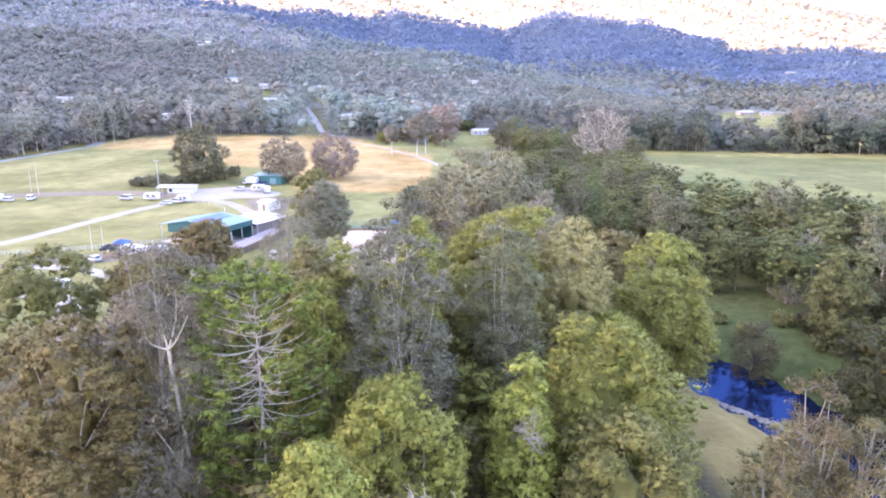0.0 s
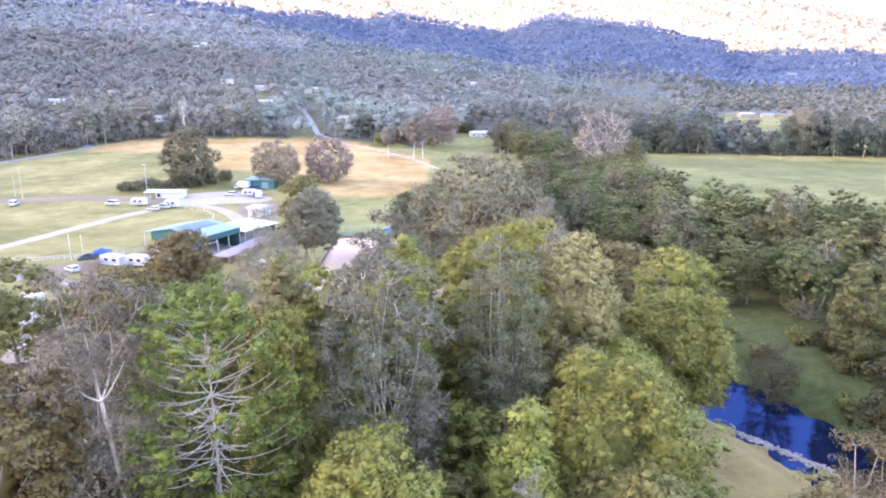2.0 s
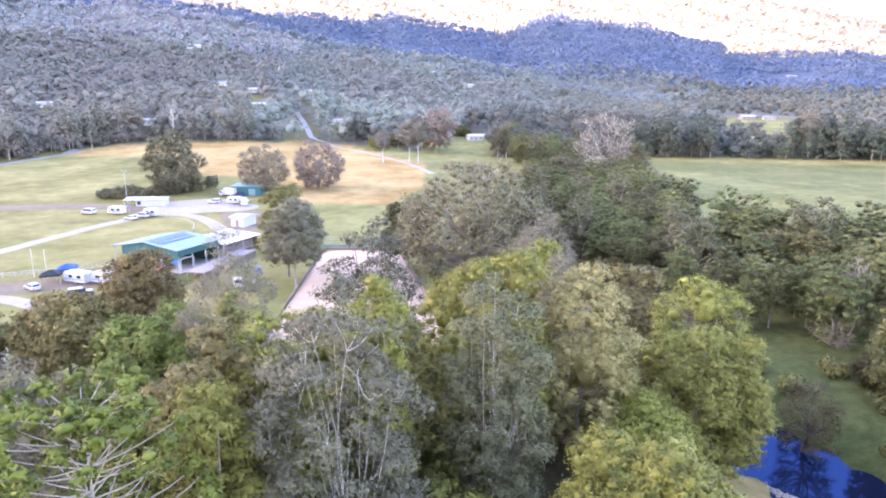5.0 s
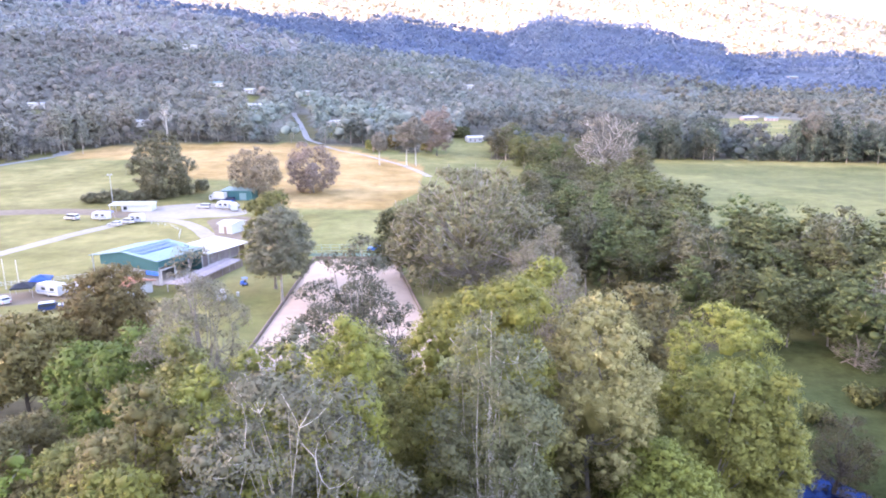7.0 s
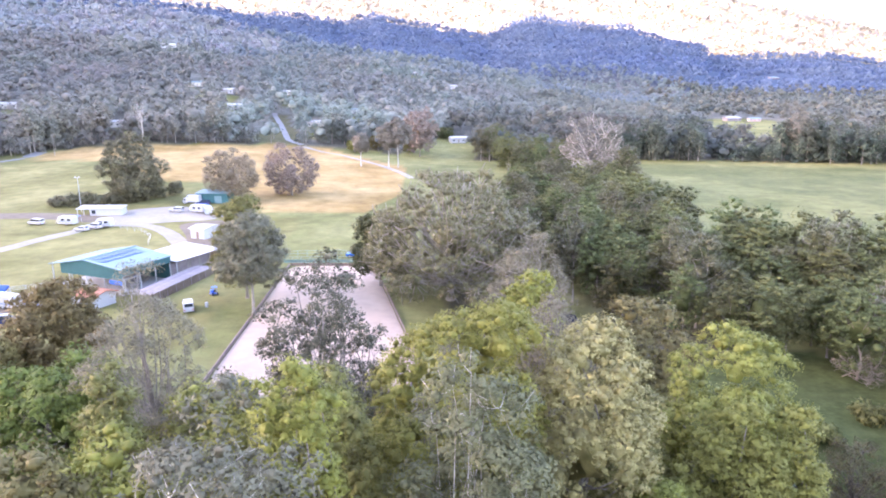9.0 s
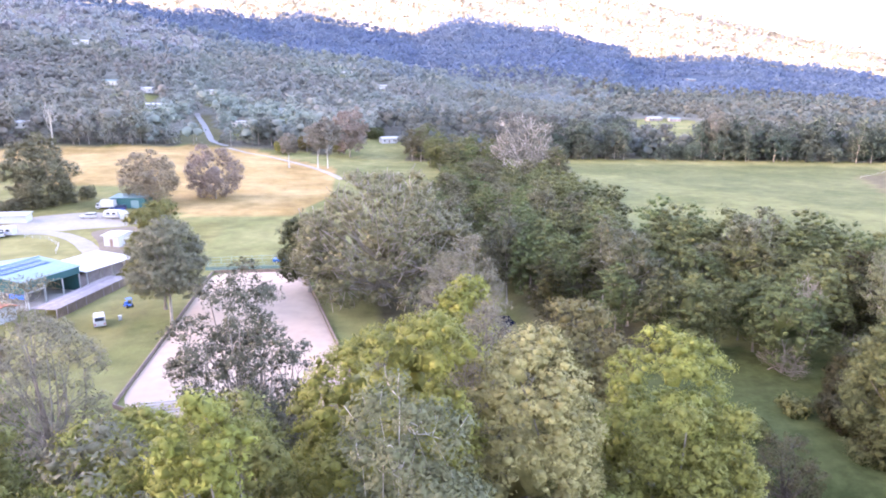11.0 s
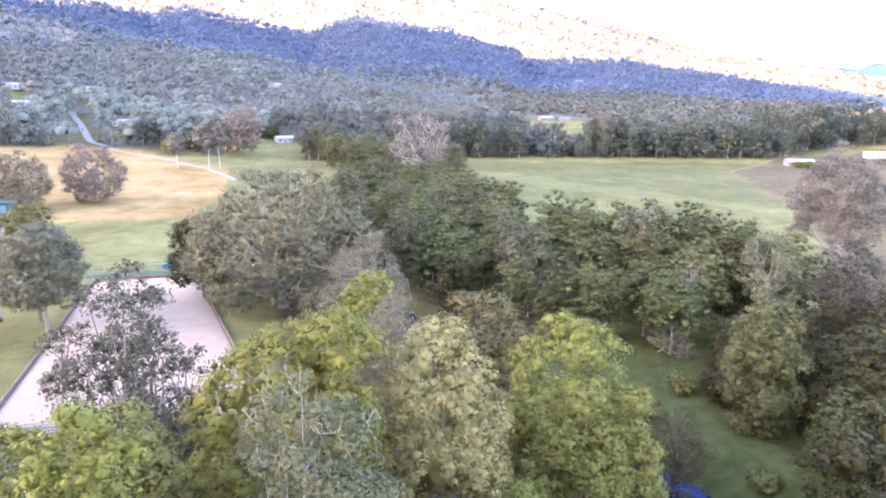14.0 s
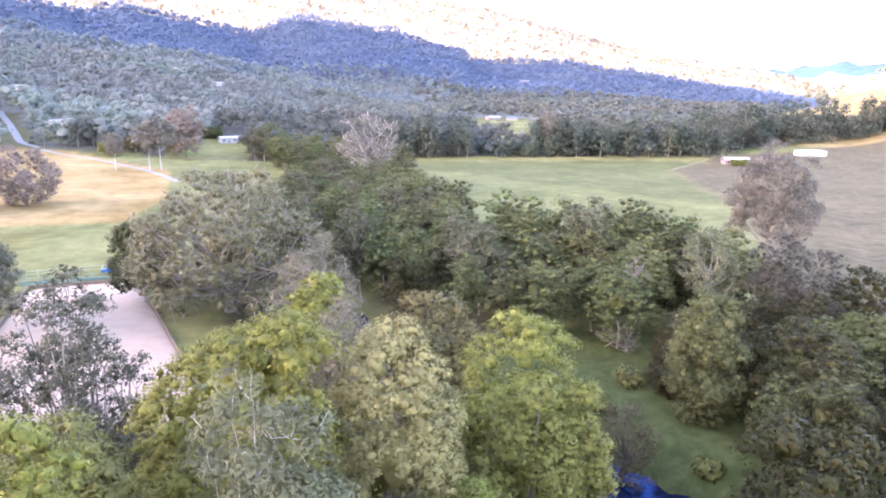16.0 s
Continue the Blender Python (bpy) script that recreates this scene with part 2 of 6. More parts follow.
def build_ground():
    n = 300
    u = np.linspace(-1, 1, n)
    gx, gy = 60 * np.sinh(u * 4.97), 100 + 60 * np.sinh(u * 4.97)
    X, Y = np.meshgrid(gx, gy)
    Z = land(X, Y)
    i = np.arange(n * n).reshape(n, n)
    faces = np.stack([i[:-1, :-1], i[:-1, 1:], i[1:, 1:], i[1:, :-1]], -1).reshape(-1, 4)
    me = mesh_of("ground", np.stack([X, Y, Z], -1).reshape(-1, 3), faces, True)
    x, y = X.ravel(), Y.ravel()
    az, r = np.degrees(np.arctan2(x, y)), np.hypot(x, y)
    dry = inside(x, y, DRY_FIELD) * 1.0
    dry = np.maximum(dry, ((az > 44) & (r > 620) & (r < 1700)) * 0.8)
    dry = np.maximum(dry, inside(x, y, np.array([(-300, 100), (-35, 135), (-35, 240), (-120, 330), (-240, 420), (-300, 300)], float)) * 0.16)
    dry = np.maximum(dry, inside(x, y, BANK) * 0.7)
    far_strip = inside(x, y, np.array([(126, 458), (282, 416), (345, 394), (318, 372), (262, 398), (120, 436)], float))
    dry = np.maximum(dry, far_strip * 0.12)
    # far mountain ground is painted paler, adding to the sun that reaches it
    sunlit_pale = (smooth(2120, 2250, r) * (r < 3900) * (az > -60)).astype(np.float32)
    dry = np.maximum(dry, inside(x, y, PADDOCK) * 0.62)
    litter = wooded(x, y) * (r < 2100) * 1.0
    litter = np.maximum(litter, inside(x, y, np.array([(-70, -40), (-70, 100), (-40, 118), (-22, 112), (5, 118), (10, 175), (30, 200), (28, 118), (28, 100), (30, 80), (30, 40), (40, -40)], float)) * 0.9)
    litter = np.maximum(litter, inside(x, y, GLADES[2]) * 0.65)
    d = line_distance(x, y, CREEK)
    litter = np.maximum(litter, (1 - smooth(6, 15, np.abs(line_distance(x - 22, y - 12, CREEK)))) * (y > 126) * 0.9)
    # creek flat: tree shade put into the grass colour; field: greener grass
    green_and_shade = inside(x, y, np.array([(30, 20), (36, 100), (32, 130), (44, 136), (66, 131), (90, 120), (100, 60), (90, 10)], float)) * 0.9
    green_and_shade = np.where(inside(x, y, BANK), 0.15, green_and_shade)
    green_and_shade = np.maximum(green_and_shade, inside(x, y, FIELD) * np.where(far_strip, 0.12, np.where(x + 0.4 * y > 285, 0.5, 0.22)))
    litter = np.maximum(litter, inside(x, y, PADDOCK) * 0.78)
    col = me.color_attributes.new("cover", "FLOAT_COLOR", "POINT")
    col.data.foreach_set("color", np.stack([dry, litter, green_and_shade, np.ones_like(x)], -1).astype(np.float32).ravel())
    # ridge ground gets a bluer tone, distance haze laid into its colour
    fa = me.attributes.new("ridge_haze", "FLOAT", "POINT")
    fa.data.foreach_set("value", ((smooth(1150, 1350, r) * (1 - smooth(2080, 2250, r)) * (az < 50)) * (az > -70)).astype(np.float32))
    # hill ground follows the haze-lifted tone of the leaves above it
    for key, mask in (("far_range", (r > 3900) * (az > -70)), ("sunlit_slope", sunlit_pale), ("hill_canopy", wooded(x, y) * smooth(470, 540, r) * (1 - smooth(1150, 1350, r)) * (az > -70) * (az < 75))):
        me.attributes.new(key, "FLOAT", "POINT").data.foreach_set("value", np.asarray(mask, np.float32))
    m = bpy.data.materials.new("grassland")
    m.use_nodes = True
    N, L = m.node_tree.nodes, m.node_tree.links
    b = N["Principled BSDF"]
    b.inputs["Roughness"].default_value, b.inputs["Specular IOR Level"].default_value = 0.95, 0.1
    co, at, sep = N.new("ShaderNodeNewGeometry"), N.new("ShaderNodeAttribute"), N.new("ShaderNodeSeparateColor")
    at.attribute_name = "cover"
    L.new(at.outputs["Color"], sep.inputs[0])

    def field(scale, detail, a, c):
        t, ramp = N.new("ShaderNodeTexNoise"), N.new("ShaderNodeValToRGB")
        t.inputs["Scale"].default_value, t.inputs["Detail"].default_value, t.inputs["Roughness"].default_value = scale, detail, 0.65
        L.new(co.outputs["Position"], t.inputs["Vector"])
        e = ramp.color_ramp.elements
        e[0].position, e[1].position = 0.36, 0.64
        e[0].color, e[1].color = (*a, 1), (*c, 1)
        L.new(t.outputs["Fac"], ramp.inputs[0])
        return ramp.outputs[0], t

    def mix(fac, a, c):
        mx = N.new("ShaderNodeMix")
        mx.data_type = "RGBA"
        L.new(fac, mx.inputs[0])
        L.new(a, mx.inputs[6])
        L.new(c, mx.inputs[7])
        return mx.outputs[2]

    grass, noise_t = field(0.03, 9, (0.083, 0.089, 0.029), (0.164, 0.157, 0.066))
    straw, _ = field(0.03, 9, (0.176, 0.115, 0.040), (0.296, 0.203, 0.094))
    earth, _ = field(0.3, 6, (0.034, 0.03, 0.02), (0.075, 0.065, 0.043))
    # dark green tone, lowered to stand for tree shade on the creek flat
    bank, _ = field(0.5, 6, (0.023, 0.034, 0.009), (0.054, 0.065, 0.022))
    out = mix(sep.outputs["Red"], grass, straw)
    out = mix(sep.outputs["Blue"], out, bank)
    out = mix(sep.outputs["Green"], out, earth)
    # blue in the far range and ridge tones is painted haze
    for key, dark, light in (("far_range", (0.022, 0.05, 0.085), (0.03, 0.065, 0.105)), ("hill_canopy", (0.112, 0.114, 0.100), (0.165, 0.168, 0.150)), ("ridge_haze", (0.036, 0.055, 0.090), (0.050, 0.074, 0.116)), ("sunlit_slope", (0.17, 0.148, 0.118), (0.30, 0.265, 0.215))):
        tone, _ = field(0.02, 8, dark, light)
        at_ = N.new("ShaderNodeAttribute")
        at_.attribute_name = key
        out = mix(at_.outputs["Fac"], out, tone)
    # tussocks and streaks
    patchy, tone, shade = N.new("ShaderNodeTexNoise"), N.new("ShaderNodeMapRange"), N.new("ShaderNodeHueSaturation")
    patchy.inputs["Scale"].default_value, patchy.inputs["Detail"].default_value, patchy.inputs["Roughness"].default_value = 0.16, 8, 0.7
    L.new(co.outputs["Position"], patchy.inputs["Vector"])
    tone.inputs[1].default_value, tone.inputs[2].default_value, tone.inputs[3].default_value, tone.inputs[4].default_value = 0.3, 0.7, 0.72, 1.25
    L.new(patchy.outputs["Fac"], tone.inputs[0])
    L.new(tone.outputs[0], shade.inputs["Value"])
    L.new(out, shade.inputs["Color"])
    out = shade.outputs[0]
    L.new(out, b.inputs["Base Color"])
    fine, bp = N.new("ShaderNodeTexNoise"), N.new("ShaderNodeBump")
    fine.inputs["Scale"].default_value, fine.inputs["Detail"].default_value = 1.5, 8
    L.new(co.outputs["Position"], fine.inputs["Vector"])
    bp.inputs["Strength"].default_value, bp.inputs["Distance"].default_value = 0.6, 0.25
    L.new(fine.outputs["Fac"], bp.inputs["Height"])
    L.new(bp.outputs[0], b.inputs["Normal"])
    return tagged(sheet("ground", me, m), "rolling valley floor of mown and dry grass with wooded hills", "ground", kind="structure")


ground = build_ground()


def zat(x, y):
    return float(land(np.array([x]), np.array([y]))[0])


def draped(name, line, half, material_, lift=0.10, step=3.0, wobble=0.25):
    """A strip of road or track laid over the ground along a line."""
    pts, line = [], np.asarray(line, float)
    for a, b in zip(line[:-1], line[1:]):
        k = max(1, int(np.hypot(*(b - a)) / step))
        pts += [a + (b - a) * q / k for q in range(k)]
    pts = np.array(pts + [line[-1]])
    for _ in range(6):
        pts[1:-1] = (pts[:-2] + 2 * pts[1:-1] + pts[2:]) / 4
    d = np.gradient(pts, axis=0)
    nrm = np.stack([-d[:, 1], d[:, 0]], -1) / np.linalg.norm(d, axis=1)[:, None]
    rng = np.random.RandomState(len(pts))
    cols = []
    for s in (-1, -0.5, 0, 0.5, 1):
        w = half * s + (rng.uniform(-wobble, wobble, len(pts)) if abs(s) == 1 else 0)
        q = pts + nrm * np.reshape(w, (-1, 1))
        cols.append(np.column_stack([q, land(q[:, 0], q[:, 1]) + (lift if abs(s) < 1 else 0.02)]))
    v = np.stack(cols, 1).reshape(-1, 3)
    i = np.arange(len(pts) * 5).reshape(-1, 5)
    f = np.stack([i[:-1, :-1], i[:-1, 1:], i[1:, 1:], i[1:, :-1]], -1).reshape(-1, 4)
    return sheet(name, mesh_of(name, v, f, True), material_)


gravel = material("pale_gravel", (0.205, 0.187, 0.163), 0.95, spread=0.14, scale=0.8, bump=0.3)
asphalt = material("grey_asphalt", (0.17, 0.17, 0.175), 0.9, spread=0.12, scale=1.2)

# ---- trees ----
BARK_PALE = material("pale_bark", (0.245, 0.22, 0.192), 0.85, spread=0.22, scale=1.5)
BARK_WHITE = material("white_bark", (0.36, 0.33, 0.30), 0.8, spread=0.2, scale=1.5)
BARK_DEAD = material("bleached_wood", (0.255, 0.225, 0.198), 0.85, spread=0.2, scale=1.5)
BARK_GREY = material("grey_bark", (0.18, 0.155, 0.135), 0.9, spread=0.25, scale=1.5)
BARK_DARK = material("dark_bark", (0.085, 0.068, 0.054), 0.9, spread=0.25, scale=1.5)
LEAF = {
    "lime": foliage("lime_leaves", (0.0898, 0.0950, 0.0189), (0.2540, 0.2608, 0.0539)),
    "limegreen": foliage("olive_lime_leaves", (0.0871, 0.0904, 0.0202), (0.2494, 0.2495, 0.0564)),
    "green": foliage("green_leaves", (0.0692, 0.0699, 0.0193), (0.2109, 0.2007, 0.0584)),
    "lush": foliage("lush_leaves", (0.0494, 0.0661, 0.0124), (0.1539, 0.1901, 0.0360)),
    "pale": foliage("pale_leaves", (0.1404, 0.1205, 0.0455), (0.3325, 0.2864, 0.1189)),
    "olive": foliage("olive_leaves", (0.0730, 0.0629, 0.0220), (0.2043, 0.1751, 0.0649)),
    "russet": foliage("russet_leaves", (0.0724, 0.0546, 0.0193), (0.1915, 0.1444, 0.0505)),
    "gum": foliage("grey_gum_leaves", (0.0724, 0.0773, 0.0358), (0.1917, 0.1978, 0.1015)),
    "gumgrey": foliage("warm_grey_gum_leaves", (0.0610, 0.0590, 0.0370), (0.1640, 0.1560, 0.1000)),
    "dusk": foliage("dusky_leaves", (0.0848, 0.0735, 0.0484), (0.2099, 0.1815, 0.1211)),
    "pink": foliage("pinkish_gum_leaves", (0.0840, 0.0698, 0.0549), (0.1890, 0.1597, 0.1284)),
    "creek": foliage("creek_side_leaves", (0.0625, 0.0666, 0.0207), (0.1320, 0.1372, 0.0490)),
    "fieldgreen": foliage("dull_green_leaves", (0.0706, 0.0669, 0.0374), (0.1715, 0.1585, 0.0918)),
    "fieldbrown": foliage("grey_brown_leaves", (0.1375, 0.1092, 0.0723), (0.2805, 0.2258, 0.1549)),
    "mauve": foliage("mauve_brown_leaves", (0.1437, 0.1098, 0.0896), (0.2932, 0.2284, 0.1899)),
    "greygreen": foliage("grey_green_leaves", (0.0902, 0.0877, 0.0561), (0.2009, 0.1929, 0.1256)),
    "ash": foliage("ashen_gum_leaves", (0.1288, 0.1167, 0.0928), (0.2622, 0.2390, 0.1917)),
    "sombre": foliage("sombre_brown_grey_leaves", (0.0324, 0.0297, 0.0216), (0.0864, 0.0801, 0.0603)),
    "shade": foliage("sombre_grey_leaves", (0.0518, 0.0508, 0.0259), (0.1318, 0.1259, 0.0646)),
    "wisp": foliage("thin_brown_olive_leaves", (0.0527, 0.0431, 0.0171), (0.1360, 0.1112, 0.0446)),
    "plum": foliage("plum_grey_leaves", (0.0486, 0.0486, 0.0287), (0.1300, 0.1288, 0.0782)),
    "bank": foliage("bank_leaves", (0.0196, 0.0181, 0.0046), (0.0523, 0.0459, 0.0116)),
    "dark": foliage("dark_leaves", (0.0452, 0.0548, 0.0175), (0.0975, 0.1113, 0.0381), spread=0.2),
    "fig": foliage("fig_leaves", (0.0827, 0.0776, 0.0385), (0.2173, 0.2022, 0.1014)),
    "bunya": foliage("pine_needles", (0.0194, 0.0312, 0.0068), (0.1446, 0.1684, 0.0236)),
}


def tube(path, radii, sides=5):
    """A tapered limb along a path."""
    path, radii = np.asarray(path, float), np.asarray(radii, float)
    d = np.gradient(path, axis=0)
    d /= np.linalg.norm(d, axis=1)[:, None] + 1e-9
    a = np.cross(d, (0.31, 0.94, 0.12))
    a /= np.linalg.norm(a, axis=1)[:, None] + 1e-9
    b = np.cross(d, a)
    ang = np.arange(sides) * 2 * np.pi / sides
    ring = a[:, None] * np.cos(ang)[None, :, None] + b[:, None] * np.sin(ang)[None, :, None]
    v = (path[:, None] + ring * radii[:, None, None]).reshape(-1, 3)
    i = np.arange(len(v)).reshape(-1, sides)
    j = np.roll(i, -1, 1)
    return v, np.stack([i[:-1], j[:-1], j[1:], i[1:]], -1).reshape(-1, 4)


def joined(pieces):
    verts, faces, n = [], [], 0
    for v, f in pieces:
        verts.append(v)
        faces.append(f + n)
        n += len(v)
    return np.concatenate(verts), np.concatenate(faces)


def sprays(c, nrm, length, width, rng, droop=0.3, loose=0.38):
    """Leaf sprays: small three-cornered blades at places c, facing about along nrm; a negative droop lets them stand up."""
    n = len(c)
    nrm = nrm / (np.linalg.norm(nrm, axis=1)[:, None] + 1e-9)
    tilt = nrm + rng.normal(size=(n, 3)) * loose
    tilt /= np.linalg.norm(tilt, axis=1)[:, None]
    a = rng.normal(size=(n, 3))
    a[:, 2] -= droop
    a -= tilt * (a * tilt).sum(1)[:, None]
    a /= np.linalg.norm(a, axis=1)[:, None] + 1e-9
    b = np.cross(tilt, a)
    s = rng.uniform(0.6, 1.35, (n, 1))
    l, w = length * s / 2, width * s / 2
    v = np.stack([c - a * l + b * w, c - a * l - b * w, c + a * l], 1).reshape(-1, 3)
    soft = np.repeat(nrm + rng.normal(size=(n, 3)) * 0.07, 3, 0)
    return v, np.arange(3 * n).reshape(n, 3), soft


def ball(n, rng, low=-1.0):
    z = rng.uniform(low, 1, n)
    p = rng.uniform(0, 2 * np.pi, n)
    q = np.sqrt(1 - z * z)
    return np.stack([q * np.cos(p), q * np.sin(p), z], -1)


def limb_to(a, b, r0, r1, rng, sag=0.12, k=4, sides=4):
    u = np.linspace(0, 1, k + 1)[:, None]
    w = np.linalg.norm(b - a)
    mid = np.sin(u * np.pi) * rng.normal(size=3) * w * sag
    mid[:, 2] -= (np.sin(u[:, 0] * np.pi)) * w * 0.10
    return tube(a + (b - a) * u + mid, np.linspace(r0, r1, k + 1), sides)


def block_ball():
    """A small ball of 24 four-sided faces."""
    v, f, at = [], [], {}
    for ax in range(3):
        for sg in (-1, 1):
            g = np.zeros((3, 3), int)
            for i in range(3):
                for j in range(3):
                    q = [0, 0, 0]
                    q[ax], q[(ax + 1) % 3], q[(ax + 2) % 3] = sg, i - 1, j - 1
                    g[i, j] = at.setdefault(tuple(q), len(at))
            for i in range(2):
                for j in range(2):
                    f.append([g[i, j], g[i + 1, j], g[i + 1, j + 1], g[i, j + 1]][::sg])
    v = np.array(list(at), float)
    return v / np.linalg.norm(v, axis=1)[:, None], np.array(f)


BALL_V, BALL_F = block_ball()


def cores(c, radius, rng):
    """Lumpy hearts of foliage at places c."""
    n = len(c)
    r = np.broadcast_to(np.reshape(radius, (-1, 1)) if np.ndim(radius) < 2 else radius, (n, np.shape(radius)[-1] if np.ndim(radius) == 2 else 1))
    v = c[:, None] + BALL_V[None] * r[:, None] * rng.uniform(0.5, 1.2, (n, len(BALL_V), 1))
    f = BALL_F[None] + (np.arange(n) * len(BALL_V))[:, None, None]
    return v.reshape(-1, 3), f.reshape(-1, 4), np.tile(BALL_V, (n, 1)) + rng.normal(size=(n * len(BALL_V), 3)) * 0.3


KNOB_V = np.array([(0, 0, 1)] + [(0.894 * math.cos(k * 1.2566), 0.894 * math.sin(k * 1.2566), 0.447) for k in range(5)]
                  + [(0.894 * math.cos(k * 1.2566 + 0.6283), 0.894 * math.sin(k * 1.2566 + 0.6283), -0.447) for k in range(5)] + [(0, 0, -1)])
KNOB_F = np.array([(0, 1 + k, 1 + (k + 1) % 5) for k in range(5)] + [(1 + k, 6 + k, 1 + (k + 1) % 5) for k in range(5)]
                  + [(1 + (k + 1) % 5, 6 + k, 6 + (k + 1) % 5) for k in range(5)] + [(11, 6 + (k + 1) % 5, 6 + k) for k in range(5)])


def knobs(c, radius, rng, flat=0.8):
    """Small lumpy hearts of leaf at places c."""
    n = len(c)
    v = c[:, None] + KNOB_V[None] * (1, 1, flat) * np.reshape(radius, (-1, 1, 1)) * rng.uniform(0.6, 1.2, (n, len(KNOB_V), 1))
    f = KNOB_F[None] + (np.arange(n) * len(KNOB_V))[:, None, None]
    return v.reshape(-1, 3), f.reshape(-1, 3), np.tile(KNOB_V, (n, 1)) + rng.normal(size=(n * len(KNOB_V), 3)) * 0.22


def heap(sets):
    """Several sets of triangles as one."""
    v, f, nrm, n = [], [], [], 0
    for a, b, c in sets:
        b = b if b.shape[1] == 3 else np.concatenate([b[:, :3], b[:, (0, 2, 3)]])
        v.append(a)
        f.append(b + n)
        nrm.append(c)
        n += len(a)
    return np.concatenate(v), np.concatenate(f), np.concatenate(nrm)


def apart(p, r, rng, most):
    """Places out of p that keep r from one another."""
    kept = np.empty((most, 3))
    ids, n = [], 0
    for k in rng.permutation(len(p)):
        if n == most:
            break
        if n == 0 or ((kept[:n] - p[k]) ** 2).sum(1).min() > r[k] * r[k]:
            kept[n] = p[k]
            ids.append(k)
            n += 1
    return np.array(ids)


def leafy(rng, top, R, base=0.2, puff=0.7, fill=1.0, leaves=48, leaf=(0.32, 0.15), lump=0.17, limbs=0.35, cone=0.0, trunk=0.3, hang=0.0, core=0.5, heart=0.66, open_=0, sag=0.12, size=0.36, square=2.2, low_cut=-0.72, most=600, poke=0.3, tip=0.018, brush=1.1):
    """The bark and the leaves of a broad tree, its foot at the origin: limbs bear lobes, lobes bear rounded puffs of leaves."""
    low = top * base
    puff = max(puff, R * 0.13) if leaf[0] < 0.4 and heart else puff
    mid, Rz = (top + low) / 2, (top - low) / 2
    lean = rng.normal(size=2) * R * 0.06
    centre = np.array([lean[0], lean[1], mid])
    r0 = R * size
    lobes = int(np.clip(fill * 2 * np.pi * R * 2 * Rz * 0.85 / (r0 * r0 * 2.9), 7, 120))
    k = np.arange(lobes) + rng.uniform(0, 0.6, lobes)
    dz = np.clip(1 - (1 - low_cut) * k / lobes + rng.normal(size=lobes) * 0.06, -0.95, 0.99)
    ang = k * 2.39996 + rng.normal(size=lobes) * 0.25
    side = np.clip(1 - np.abs(dz) ** square, 0.02, 1) ** (1 / 2.0)
    d = np.stack([side * np.cos(ang), side * np.sin(ang), dz], -1)
    wob = (1 + rng.normal(size=lobes) * lump)[:, None]
    lr = r0 * rng.uniform(0.72, 1.28, lobes)
    room = np.stack([R - lr * 0.95, R - lr * 0.95, np.maximum(Rz - lr * 0.95, 0.3)], -1)
    lc = d * room * np.clip(wob, 0.65, 1.22)
    if cone:
        taper = cone * np.clip((lc[:, 2] / Rz + 1) / 2, 0, 1)
        lc[:, :2] *= (1 - taper)[:, None]
        lr = lr * (1 - 0.5 * np.maximum(taper, 0))
    lc = lc + centre
    # puffs: on the outer side of each lobe, none buried in another
    m = most * 5
    w = rng.choice(lobes, m, p=lr ** 2 / (lr ** 2).sum())
    u = ball(m, rng, -0.85) + d[w] * 0.7 + (0, 0, 0.3)
    u /= np.linalg.norm(u, axis=1)[:, None]
    pc = lc[w] + u * (lr[w] * rng.uniform(0.8, 1.04, m))[:, None]
    gap = ((pc[:, None] - lc[None]) ** 2).sum(-1) / (lr * lr)[None]
    ok = gap.min(1) > (0.62 if heart else 0.3)
    w, u, pc = w[ok], u[ok], pc[ok]
    pr = puff * np.clip(np.exp(rng.normal(size=len(pc)) * 0.3 - 0.05), 0.5, 1.6)
    ids = apart(pc, pr * 1.02, rng, most)
    w, u, pc, pr = w[ids], u[ids], pc[ids], pr[ids]
    hub = np.array([lean[0] * 0.6, lean[1] * 0.6, low + Rz * 0.9])
    z = np.linspace(0, 1, 8)[:, None]
    stem = z * hub + np.sin(z * 5 + rng.uniform(0, 6)) * rng.normal(size=3) * (0.3, 0.3, 0) * z
    bark = [tube(stem, np.linspace(trunk, trunk * 0.4, 8) + np.array([trunk * 0.4] + [0] * 7), 7)]
    for q in range(lobes):
        if rng.uniform() < limbs:
            h = np.clip(lc[q, 2] - (0.8 + 0.3 * rng.normal()) * np.hypot(*(lc[q, :2] - stem[4, :2])), stem[2, 2] * rng.uniform(0.8, 1.6), stem[-1, 2] * rng.uniform(0.75, 1.0))
            a = np.array([np.interp(h, stem[:, 2], stem[:, e]) for e in range(3)])
            bark.append(limb_to(a, lc[q], trunk * 0.32, trunk * 0.12, rng, sag * 0.7, 5, 4))
            if open_:
                for e in np.nonzero(w == q)[0][:int(8 * open_)]:
                    bark.append(limb_to(lc[q], pc[e] + u[e] * pr[e] * (poke + 1.0 * rng.uniform()), max(trunk * 0.11, tip * 1.6), tip, rng, 0.13, 4, 3))
    dense = np.clip((puff / 0.62) ** 2, 1.0, 1.8) if leaf[0] < 0.3 else 1.0  # large puffs of small leaves need more of them
    n = np.maximum(4, leaves * dense * (pr / puff) ** 2).astype(int)
    q = np.repeat(np.arange(len(pc)), n)
    v = ball(len(q), rng, -0.75) + u[q] * 0.35
    v /= np.linalg.norm(v, axis=1)[:, None]
    p = pc[q] + v * (pr[q] * (rng.uniform(0.58, 1.16, len(q)) if heart else rng.uniform(0.2, 1.2, len(q))))[:, None] * (1.05, 1.05, 0.85)
